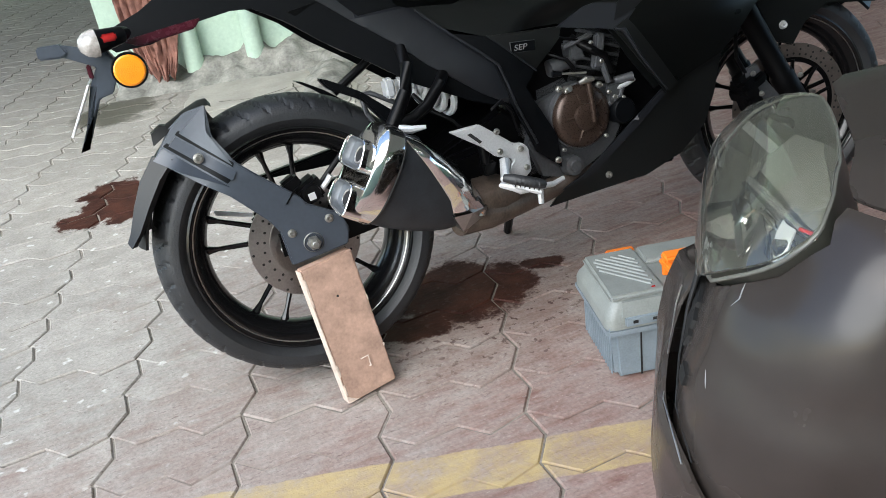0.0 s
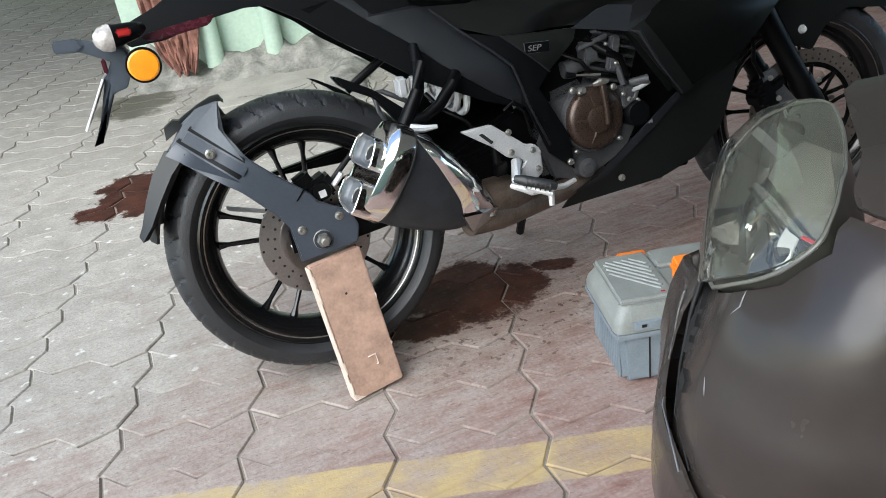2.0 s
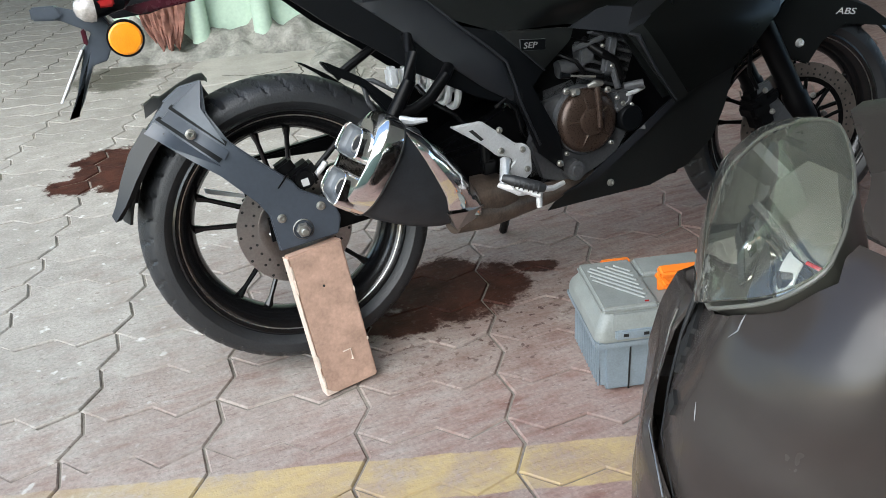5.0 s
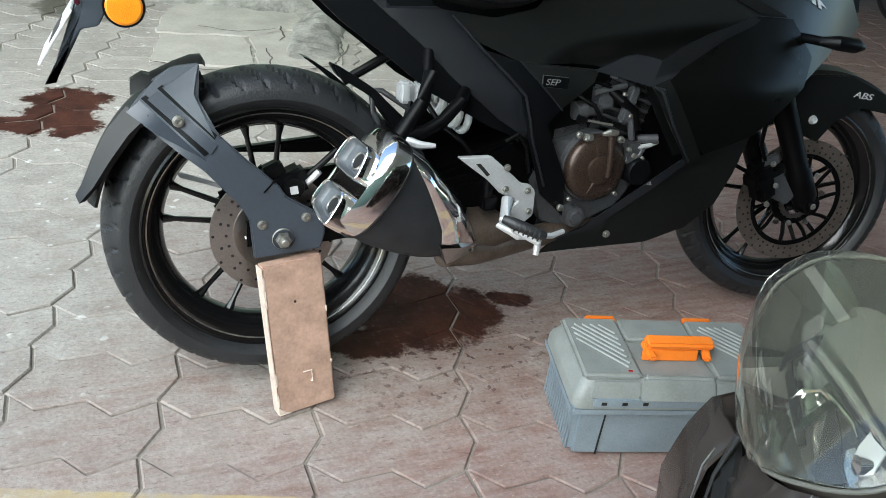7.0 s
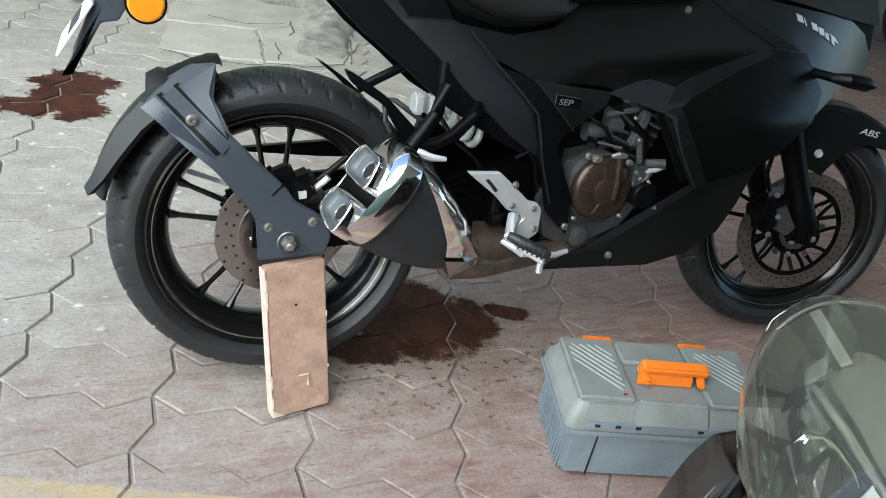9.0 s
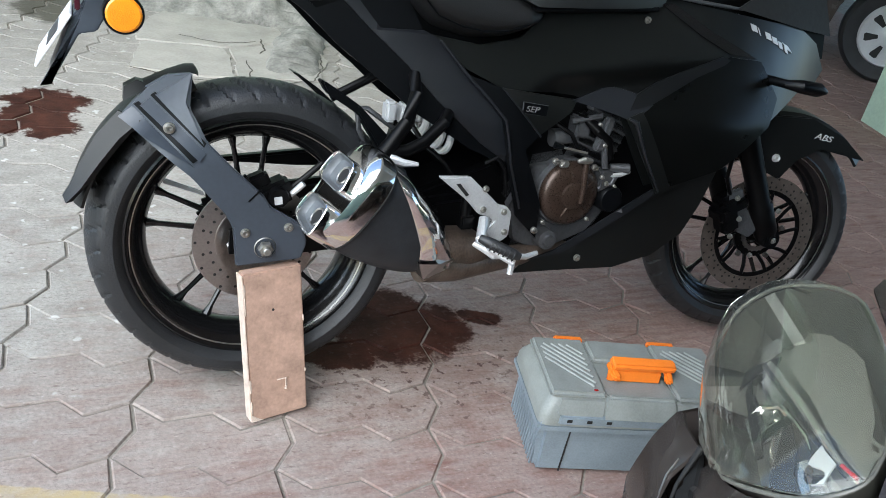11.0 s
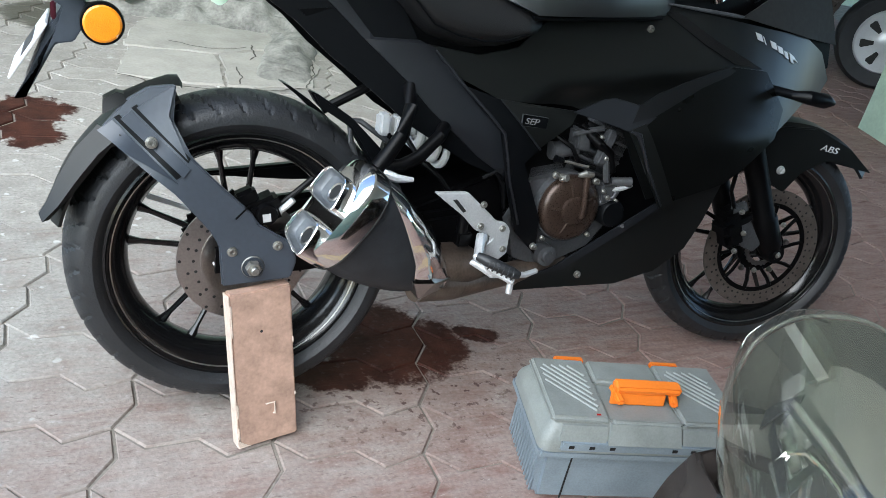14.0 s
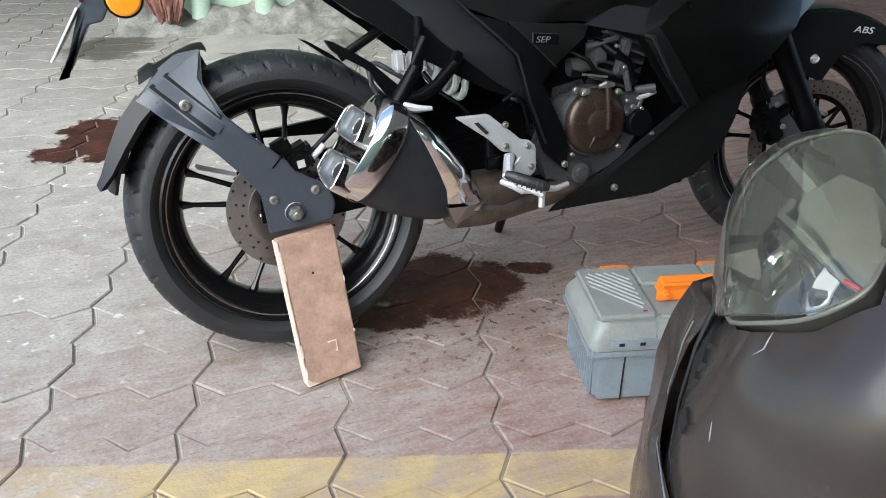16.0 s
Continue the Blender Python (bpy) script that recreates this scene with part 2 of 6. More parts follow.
# tail, covers and fairing
TAIL = [(-0.27, 0.785), (-0.25, 0.765), (-0.187, 0.766), (-0.092, 0.789), (-0.03, 0.796), (0.012, 0.792), (0.073, 0.752), (0.126, 0.705), (0.206, 0.648),
        (0.283, 0.588), (0.407, 0.521), (0.49, 0.49), (0.465, 0.586), (0.38, 0.668), (0.321, 0.729), (0.293, 0.737), (0.25, 0.815), (0.2, 0.87),
        (0.0, 0.90), (-0.1, 0.875), (-0.19, 0.828), (-0.246, 0.808)]
skin("tail_panel", TAIL, MATTE, bike)
skin("tail_panel", TAIL, MATTE, bike, mirror=True)
skin("tail_stripe", [(0.10, 0.86), (0.148, 0.805), (0.208, 0.738), (0.295, 0.74), (0.321, 0.729), (0.376, 0.67), (0.462, 0.587), (0.49, 0.495), (0.424, 0.535), (0.322, 0.617), (0.266, 0.673), (0.19, 0.735), (0.06, 0.85)],
     DARKP, bike, add=0.007, rim=0.004, step=0.02, label="satin grey-black panel strip")
skin("frame_cover", [(0.463, 0.586), (0.377, 0.669), (0.457, 0.647), (0.548, 0.556), (0.523, 0.526), (0.582, 0.406), (0.586, 0.329), (0.529, 0.381), (0.485, 0.502)],
     MATTE, bike, add=0.012, rim=0.006)
UPPER = [(0.30, 0.735), (0.412, 0.723), (0.494, 0.742), (0.552, 0.794), (0.808, 0.826), (0.822, 0.849), (0.996, 0.834), (1.121, 0.823), (1.25, 0.815), (1.34, 0.78),
         (1.40, 0.717), (1.37, 0.685), (1.27, 0.665), (1.15, 0.61), (1.003, 0.498), (0.92, 0.475), (0.845, 0.447), (0.784, 0.536), (0.742, 0.61), (0.634, 0.636), (0.46, 0.645), (0.379, 0.678)]


def fairing_side(x, z):
    """The upper fairing: full above its crease, tucked in below it."""
    crease = float(np.interp(x, (0.46, 0.518, 0.60, 0.668, 0.813, 0.995), (0.64, 0.663, 0.688, 0.699, 0.724, 0.738)))
    fade = max(0.0, min(1.0, (x - 0.5) / 0.08)) * max(0.0, min(1.0, (0.98 - x) / 0.1))
    k = max(0.0, min(1.0, (crease - z) / 0.055))
    return side(x, z) + fade * 0.032 * k * k * (3 - 2 * k)


skin("upper_fairing", UPPER, SATIN, bike, fun=fairing_side, step=0.012)
skin("upper_fairing", UPPER, SATIN, bike, mirror=True)
skin("fairing_beam", [(0.735, 0.622), (0.751, 0.655), (0.795, 0.681), (0.856, 0.706), (0.965, 0.743), (0.985, 0.737), (0.969, 0.727), (0.896, 0.698), (0.785, 0.636)], CHARCOAL, bike, add=0.022, step=0.015)
skin("side_fairing", [(0.741, 0.615), (0.80, 0.645), (0.987, 0.743), (1.084, 0.739), (1.15, 0.66), (1.12, 0.60), (0.992, 0.502), (0.92, 0.478), (0.842, 0.45), (0.79, 0.53)],
     SIDEP, bike, add=0.016, step=0.02)
skin("fairing_band", [(0.815, 0.836), (0.85, 0.838), (0.95, 0.79), (1.084, 0.741), (1.0, 0.747), (0.92, 0.78)], GLOSSB, bike, add=0.003, step=0.02)
EDGES = (([(0.321, 0.727), (0.38, 0.667), (0.43, 0.622), (0.466, 0.586), (0.48, 0.54), (0.492, 0.495), (0.53, 0.40)], 0.003, 0.014),
         ([(0.456, 0.648), (0.50, 0.605), (0.549, 0.556)], 0.0018, 0.011))
for line, rr, out in EDGES:
    part("panel_edge", tube([(x, side(x, z) - out, z) for x, z in line], rr, 8), DARKP, bike)
skin("intake_duct", [(0.607, 0.634), (0.674, 0.662), (0.701, 0.666), (0.752, 0.656), (0.79, 0.636), (0.745, 0.600), (0.70, 0.613)], DARKP, bike, add=0.021, step=0.015)
skin("fairing_edge", [(0.728, 0.606), (0.765, 0.622), (0.872, 0.456), (0.84, 0.444), (0.78, 0.53)], SATIN, bike, add=0.022, step=0.02)
part("edge_corner", tube([(0.733, side(0.733, 0.606) - 0.023, 0.606), (0.75, side(0.75, 0.605) - 0.026, 0.60), (0.765, side(0.765, 0.57) - 0.025, 0.57), (0.79, side(0.79, 0.525) - 0.024, 0.525), (0.842, side(0.842, 0.45) - 0.023, 0.45)], [0.003, 0.006, 0.004, 0.003, 0.002], 8), DARKP, bike)
BELLY = [(0.845, 0.447), (0.92, 0.475), (1.003, 0.498), (0.981, 0.411), (0.952, 0.342), (0.887, 0.287), (0.796, 0.256), (0.549, 0.242), (0.582, 0.274), (0.645, 0.287)]
skin("belly_pan", BELLY, SATIN, bike)
skin("belly_pan", BELLY, SATIN, bike, mirror=True)
skin("belly_strip", [(0.84, 0.449), (0.875, 0.458), (0.78, 0.38), (0.66, 0.293), (0.578, 0.274), (0.64, 0.30)], DARKP, bike, add=0.010, rim=0.005)
badge = skin("badge_panel", [(0.458, 0.646), (0.626, 0.633), (0.614, 0.609), (0.549, 0.556)], SATIN, bike, add=0.008, rim=0.004)
part("belly_floor", box(0.36, 0.17, 0.012, 0.004, (0.73, 0, 0.252)), MATTE, bike)

# dark inner fill, added to block light inside the bodywork; tank and seat
part("frame", join(prism([(0.2, 0.66), (0.05, 0.78), (0.2, 0.80), (0.5, 0.78), (1.1, 0.79), (1.2, 0.72), (1.0, 0.55), (0.85, 0.60), (0.6, 0.60), (0.5, 0.60), (0.35, 0.64)], -0.06, 0.06, 0.01),
                   prism([(0.30, 0.42), (0.48, 0.49), (0.62, 0.36), (0.56, 0.25), (0.46, 0.28), (0.36, 0.38)], -0.08, 0.08, 0.01)), DARKM, bike)


SEAT_X = (0.14, 0.20, 0.25, 0.30, 0.35, 0.40, 0.45, 0.49, 0.515, 0.533, 0.543, 0.546)
SEAT_LOW = (0.895, 0.848, 0.80, 0.752, 0.736, 0.730, 0.735, 0.749, 0.762, 0.776, 0.786, 0.790)
SEAT_TOP = (0.935, 0.915, 0.895, 0.880, 0.868, 0.858, 0.842, 0.826, 0.813, 0.803, 0.797, 0.794)
bm = bmesh.new()
rings = []
for i in range(61):
    x = SEAT_X[0] + (SEAT_X[-1] - SEAT_X[0]) * (1 - (1 - i / 60) ** 1.6)
    lo, hi = (sum(float(np.interp(x + d, SEAT_X, zs_)) for d in (-0.014, -0.007, 0, 0.007, 0.014)) / 5 for zs_ in (SEAT_LOW, SEAT_TOP))
    hw = 0.125 * min(1.0, ((0.552 - x) / 0.06) ** 0.25)
    ring = []
    for k in range(40):
        a = 2 * math.pi * k / 40
        ca, sa = math.cos(a), math.sin(a)
        zz = math.copysign(abs(sa) ** (2 / 2.5), sa)
        ring.append(bm.verts.new((x, hw * math.copysign(abs(ca) ** (2 / 2.8), ca) * (1 - 0.10 * zz), (lo + hi) / 2 + (hi - lo) / 2 * zz + 0.0012 * noise.noise((x * 30, a * 2, 0)))))
    rings.append(ring)
for p, q in zip(rings, rings[1:]):
    for k in range(40):
        bm.faces.new((p[k], p[(k + 1) % 40], q[(k + 1) % 40], q[k]))
bm.faces.new(rings[0]), bm.faces.new(rings[-1])
seat = part("seat", bm, SEAT, bike, "black grained vinyl rider seat", smooth=60)
part("seat_seam", tube([(x, -0.124 * min(1.0, ((0.552 - x) / 0.06) ** 0.25), float(np.interp(x, SEAT_X, SEAT_LOW)) + 0.022) for x in (0.20, 0.25, 0.30, 0.35, 0.40, 0.45, 0.49, 0.515)], 0.002, 6), MATTE, seat)
bm = bmesh.new()
bmesh.ops.create_uvsphere(bm, u_segments=40, v_segments=24, radius=1)
for v in bm.verts:
    x, y, z = v.co
    v.co = (0.63 + 0.245 * x + 0.03 * z, 0.140 * math.copysign(abs(y) ** 0.75, y) * (1 - 0.10 * x), 0.842 + 0.135 * z)
for c0, no in (((0.505, 0, 0.806), (0.07, 0, -1)), ((0.505, 0, 0.806), (-0.36, 0, -1))):
    cut = bmesh.ops.bisect_plane(bm, geom=bm.verts[:] + bm.edges[:] + bm.faces[:], plane_co=c0, plane_no=no, clear_outer=True)
    bmesh.ops.holes_fill(bm, edges=[e for e in bm.edges if e.is_boundary])
part("fuel_tank", bm, TANKP, bike, "satin fuel tank, paint lightened for its sheen", smooth=40)
part("tank_trim", tube([(0.50, -0.112, 0.800), (0.62, -0.108, 0.808), (0.70, -0.105, 0.815), (0.80, -0.102, 0.824)], 0.005), MATTE, bike)

# nose, cockpit and screen
part("cockpit", join(prism([(0.816, 0.845), (0.875, 0.85), (1.061, 0.85), (1.206, 0.935), (1.37, 0.87), (1.40, 0.74), (1.30, 0.70), (1.1, 0.78), (0.9, 0.80)], -0.02, 0.02, 0.008)), MATTE, bike)
part("instrument_block", prism([(0.80, 0.825), (0.85, 0.90), (0.95, 0.925), (1.06, 0.90), (1.14, 0.83), (1.0, 0.80)], -0.055, 0.10, 0.015), DARKM, bike)
skin("screen_fairing", [(1.02, 0.842), (1.20, 0.935), (1.33, 0.90), (1.39, 0.80), (1.25, 0.812)], BLACKHOLE, bike, add=0.006, step=0.02)
part("handlebar", tube([(0.90, -0.06, 0.915), (0.885, -0.11, 0.92), (0.87, -0.16, 0.925)], 0.014), DARKM, bike)
# Light grey tube paints the highlight along the fairing's top edge.
part("fairing_rim_highlight", tube([(0.811, -0.092, 0.852), (0.92, -0.092, 0.847), (0.996, -0.090, 0.8435), (1.058, -0.088, 0.841)], [0.002, 0.0042, 0.0045, 0.002], 8), GUNMETAL, bike)
part("handle_grip", tube([(0.87, -0.16, 0.927), (0.85, -0.24, 0.934), (0.828, -0.33, 0.938)], 0.017, 14), MATTE, bike)
part("brake_lever", tube([(0.93, -0.17, 0.93), (0.92, -0.23, 0.922), (0.875, -0.30, 0.900), (0.866, -0.305, 0.894)], [0.006, 0.006, 0.005, 0.008], 10), DARKM, bike)
part("fork_tube", tube([(0.925, -0.07, 0.935), (0.962, -0.07, 0.868)], 0.016, 16), CHROME, bike)
sig = part("indicator", tube([(1.125, -0.12, 0.70), (1.125, -0.185, 0.70), (1.145, -0.205, 0.70), (1.19, -0.212, 0.696), (1.215, -0.212, 0.692)], [0.010, 0.010, 0.015, 0.016, 0.006], 14), MATTE, bike)
bolt(bike, 0.785, side(0.785, 0.800) - 0.003, 0.800, 0.009)
bolt(bike, 0.695, side(0.695, 0.283) - 0.010, 0.283, 0.010)

# lettering on the bodywork
def lettering(name, text, size, m, mat, parent, squash=1.0):
    cu = bpy.data.curves.new(name, 'FONT')
    cu.body, cu.size, cu.extrude, cu.shear = text, size, 0.0006, 0.2
    tmp = new("lettering_source", cu)
    deps = bpy.context.evaluated_depsgraph_get()
    me = bpy.data.meshes.new_from_object(tmp.evaluated_get(deps))
    bpy.data.objects.remove(tmp)
    me.materials.clear()
    me.materials.append(mat)
    ob = new(name, me)
    ob.parent, ob.matrix_basis = parent, m @ Matrix.Diagonal((1, squash, 1, 1))
    return ob


ys = side(0.52, 0.612, 0.008)
part("badge_frame", prism([(0.500, 0.625), (0.558, 0.619), (0.556, 0.597), (0.500, 0.602)], ys - 0.004, ys - 0.001), GUNMETAL, bike)
part("badge_plate", prism([(0.5008, 0.6243), (0.5572, 0.6182), (0.5552, 0.5978), (0.5008, 0.6028)], ys - 0.005, ys - 0.0015), MATTE, bike)
lettering("lettering", "SEP", 0.021, pose(0.505, ys - 0.0055, 0.6065, 90, 4, 0), PRINT, bike, 0.8)


EMBLEM = ((0.018, 0.017), (0.004, 0.016), (0.018, 0.017), (0.018, 0.017), (0.014, 0.017), (0.012, 0.016))
for k, (xw, hw) in enumerate(EMBLEM):
    xk, zk = 1.062 + 0.0245 * k, 0.815 - 0.0065 * k - 0.0004 * k * k
    quad = [(xk, zk), (xk + xw, zk - 0.004), (xk + xw + 0.007, zk - 0.004 - hw * 0.85), (xk + 0.007, zk - hw * 0.85)]
    skin("emblem_bar", quad, DECAL, bike, add=0.0025, thick=0.002, step=0.006)
skin("emblem_bar", [(1.175, 0.781), (1.20, 0.772), (1.222, 0.757), (1.196, 0.766)], DECAL, bike, add=0.0025, thick=0.002, step=0.006)


# wheels
def tyre_profile(ro, ri, w):
    pts = [(ri, w * 0.72), (ri + 0.006, w * 0.86)]
    for k in range(0, 21):
        a = math.pi * (k / 20) - 0.15 * math.cos(math.pi * k / 20)
        pts.append((ri + 0.018 + (ro - ri - 0.018) * math.sin(max(0, min(math.pi, a))) ** 0.75, w * math.cos(a) ** 1 if abs(math.cos(a)) > 1e-6 else 0))
    pts += [(ri + 0.006, -w * 0.86), (ri, -w * 0.72)]
    return pts


def tread(ro, depth, count):
    """Short slanting sipes on both shoulders of the tread."""
    def groove(a, r, y):
        if r < ro - 0.026 or abs(y) < 0.012:
            return 0
        u = (a / (2 * math.pi) * count + abs(y) * 14 + (0.5 if y > 0 else 0)) % 1
        return -depth if u < 0.16 else 0
    return groove


def wheel(name, ro, ri, w, m, spokes, disc_r, count):
    rim = part(name, join(lathe([(ri + 0.004, -w * 0.80), (ri - 0.001, -w * 0.82), (ri - 0.005, -w * 0.76), (ri - 0.012, -w * 0.70), (ri - 0.016, -w * 0.66), (ri - 0.030, -w * 0.45), (ri - 0.040, -w * 0.2), (ri - 0.042, 0), (ri - 0.040, w * 0.2),
                                 (ri - 0.030, w * 0.45), (ri - 0.012, w * 0.70), (ri - 0.001, w * 0.82), (ri + 0.004, w * 0.8), (ri + 0.001, 0), (ri + 0.004, -w * 0.80)], 90),
                          lathe([(0, -0.05), (0.032, -0.05), (0.036, -0.03), (0.045, -0.02), (0.045, 0.02), (0.036, 0.03), (0.03, 0.06), (0, 0.06)], 32)), GLOSSB, bike, m=m)
    part("tyre", lathe(tyre_profile(ro, ri, w), 540, groove=tread(ro, 0.0045, count)), RUBBER, rim, smooth=30)
    # thin steel ring just inside the rim's edge
    part("rim_ring", lathe([(ri - 0.008, -w * 0.752), (ri - 0.0105, -w * 0.735), (ri - 0.0095, -w * 0.70)], 90), STEEL, rim)
    for k in range(spokes):
        for off in (-1, 1):
            a = 2 * math.pi * k / spokes + 0.35
            p0 = Vector((0.036 * math.cos(a + off * 0.25), 0, 0.036 * math.sin(a + off * 0.25)))
            p1 = Vector(((ri - 0.038) * math.cos(a + off * 0.17), 0, (ri - 0.038) * math.sin(a + off * 0.17)))
            part("spoke", tube([p0, p0.lerp(p1, 0.3), p1.lerp(p0, 0.15), p1], [0.010, 0.006, 0.005, 0.010], 8), GLOSSB, rim)
    return rim


def disc_holes(r0, r1, y, count, parent, mat):
    for k in range(count):
        a = 2 * math.pi * k / count
        for r in (r0 + (r1 - r0) * (0.25 if k % 2 else 0.55), r0 + (r1 - r0) * (0.85 if k % 2 else 0.2)):
            yield lathe([(0, y), (0.003, y), (0, y - 0.0004)], 8), (r * math.cos(a), r * math.sin(a))


rear = wheel("rear_wheel", 0.302, 0.236, 0.074, pose(-0.004, -0.006, 0.320), 5, 0.11, 40)
part("brake_disc", lathe([(0.073, -0.062), (0.118, -0.062), (0.118, -0.057), (0.073, -0.057), (0.073, -0.062)], 60), STEEL, rear)
part("hub_ring", lathe([(0.045, -0.055), (0.072, -0.064), (0.076, -0.064), (0.076, -0.055), (0.045, -0.045)], 40), STEEL, rear)
part("sprocket", lathe([(0.06, 0.062), (0.09, 0.062), (0.09, 0.068), (0.06, 0.068), (0.06, 0.062)], 80, groove=lambda a, r, y: 0.006 if r > 0.08 and (a * 40 / math.pi) % 2 < 1 else 0), DARKM, rear)
FRONT = pose(1.297, -0.003, 0.298, 0, 0, -12)
front = wheel("front_wheel", 0.284, 0.228, 0.052, FRONT, 5, 0.14, 44)
part("brake_disc", lathe([(0.120, -0.068), (0.155, -0.068), (0.155, -0.063), (0.120, -0.063), (0.120, -0.068)], 72), DISC, front)
holes = []
for bmh, (hx, hz) in disc_holes(0.120, 0.155, -0.0685, 48, front, BLACKHOLE):
    holes.append(moved(bmh, Matrix.Translation((hx, 0, hz))))
tagged(part("perforation", join(*holes), BLACKHOLE, front), kind="stuff")
holes = [moved(bmh, Matrix.Translation((hx, 0, hz))) for bmh, (hx, hz) in disc_holes(0.078, 0.118, -0.0625, 26, rear, BLACKHOLE)]
tagged(part("perforation", join(*holes), BLACKHOLE, rear), kind="stuff")
carrier = part("disc_carrier", join(lathe([(0.04, -0.065), (0.062, -0.065), (0.062, -0.055), (0.04, -0.055), (0.04, -0.065)], 40), lathe([(0.108, -0.066), (0.121, -0.066), (0.121, -0.064), (0.108, -0.064), (0.108, -0.066)], 60)), DARKM, front)
for k in range(10):
    a = 2 * math.pi * k / 10
    part("carrier_arm", tube([(0.057 * math.cos(a), -0.062, 0.057 * math.sin(a)), (0.09 * math.cos(a + 0.16), -0.065, 0.09 * math.sin(a + 0.16)), (0.114 * math.cos(a + 0.18), -0.065, 0.114 * math.sin(a + 0.18))], 0.005, 6), DARKM, front)
part("sensor_ring", lathe([(0.036, -0.072), (0.047, -0.072), (0.047, -0.068), (0.036, -0.068), (0.036, -0.072)], 60, groove=lambda a, r, y: -0.003 if (a * 24 / math.pi) % 2 < 1 else 0), STEEL, front)
for k in range(5):
    a = 2 * math.pi * k / 5 + 0.3
    part("disc_bolt", lathe([(0, -0.008), (0.006, -0.007), (0.008, 0), (0, 0)], 10), STEEL, front, m=pose(0.068 * math.cos(a), -0.066, 0.068 * math.sin(a)))

# front fork, caliper and mudguard
for yy, xx in ((-0.098, -0.002), (0.10, 0.04)):
    part("fork_leg", tube([(1.285 + xx, yy, 0.295), (1.275 + xx, yy, 0.32), (1.235 + xx, yy, 0.39), (1.232 + xx, yy, 0.395), (1.135 + xx, yy, 0.567), (1.06 + xx, yy, 0.70)], [0.024, 0.030, 0.030, 0.026, 0.027, 0.027], 20), DARKM, bike)
part("axle_cap", lathe([(0, -0.02), (0.012, -0.02), (0.013, -0.016), (0.024, -0.016), (0.024, 0.02), (0, 0.02)], 24), DARKM, bike, m=pose(1.279, -0.108, 0.302))
bolt(bike, 1.279, -0.126, 0.302, 0.010)
cal = part("front_caliper", join(box(0.055, 0.05, 0.10, 0.012, (0, 0, -0.05)), box(0.035, 0.06, 0.04, 0.01, (-0.02, -0.005, -0.01)), box(0.05, 0.03, 0.03, 0.008, (0.03, -0.01, 0.0)), tube([(0.01, -0.01, 0.05), (0.0, -0.015, 0.10), (0.03, -0.02, 0.18), (0.05, -0.02, 0.27)], 0.005)),
           DARKM, bike, m=pose(1.118, -0.108, 0.373, 0, -22, 0))
for dx, dz in ((-0.006, 0.048), (0.016, -0.005), (0.001, -0.049), (0.081, -0.101), (0.136, 0.013)):
    bolt(bike, 1.118 + dx, -0.140, 0.373 + dz, 0.008)
part("caliper_bracket", prism([(1.10, 0.43), (1.14, 0.44), (1.17, 0.39), (1.22, 0.33), (1.20, 0.31), (1.15, 0.33), (1.11, 0.37)], -0.122, -0.112, 0.003), GUNMETAL, bike)
MUD = pose(1.303, -0.007, 0.298, 0, 0, -12)
part("front_mudguard", lathe([(0.296, 0.066), (0.318, 0.05), (0.326, 0), (0.318, -0.05), (0.296, -0.066), (0.29, -0.064), (0.312, -0.046), (0.32, 0), (0.312, 0.046), (0.29, 0.064), (0.296, 0.066)], 24, a0=42, a1=128), SATIN, bike, m=MUD)
mg = part("mudguard_side", prism([(-0.09, 0.27), (-0.06, 0.31), (0.05, 0.312), (0.16, 0.268), (0.235, 0.213), (0.10, 0.235), (0.04, 0.20), (0.005, 0.15), (-0.045, 0.17)], -0.074, -0.066, 0.003), SATIN, bike, m=MUD)
part("mudguard_bolt", lathe([(0, -0.006), (0.004, -0.006), (0.005, -0.009), (0.008, -0.008), (0.011, 0), (0, 0)], 14), ALLOY, bike, m=MUD @ pose(-0.02, -0.074, 0.205))
lettering("mudguard_lettering", "ABS", 0.03, MUD @ pose(0.07, -0.0752, 0.262, 90, 8, 0), DECAL, bike, 0.7)

# rear mudguard carrier
def bent(bm):
    """The bracket's upper end turns inwards to meet the mudguard."""
    way = Vector((-1, 0, 1)).normalized()
    for k in range(9):
        bmesh.ops.bisect_plane(bm, geom=bm.verts[:] + bm.edges[:] + bm.faces[:], plane_co=Vector((0, 0, 0.33)) + way * (0.19 + 0.022 * k), plane_no=way)
    for v in bm.verts:
        u = max(0.0, (v.co - Vector((0, 0, 0.33))).dot(way) - 0.19)
        d = min(0.24 * u, 3.0 * u * u)
        v.co.y += d
        v.co.z -= 0.22 * d
    return bm


arm = part("mudguard_arm", bent(prism([(-0.052, 0.298), (0.069, 0.309), (0.079, 0.342), (0.066, 0.378), (0.007, 0.414), (-0.006, 0.435), (-0.063, 0.487), (-0.105, 0.53), (-0.133, 0.59), (-0.128, 0.65), (-0.17, 0.645), (-0.205, 0.622),
                                  (-0.245, 0.571), (-0.21, 0.538), (-0.171, 0.501), (-0.131, 0.467), (-0.074, 0.401), (-0.059, 0.374)], -0.138, -0.126, 0.003)), GREYP, bike, "satin dark grey mudguard bracket")


def wedge(outline, outs, base=-0.134):
    """A raised facet: every corner of (x, z) stands out by its own amount."""
    bm = bmesh.new()
    top = [bm.verts.new((x, o, z)) for (x, z), o in zip(outline, outs)]
    low = [bm.verts.new((x, base, z)) for x, z in outline]
    bm.faces.new(top)
    for i in range(len(top)):
        k = (i + 1) % len(top)
        bm.faces.new((top[i], top[k], low[k], low[i]))
    return bm


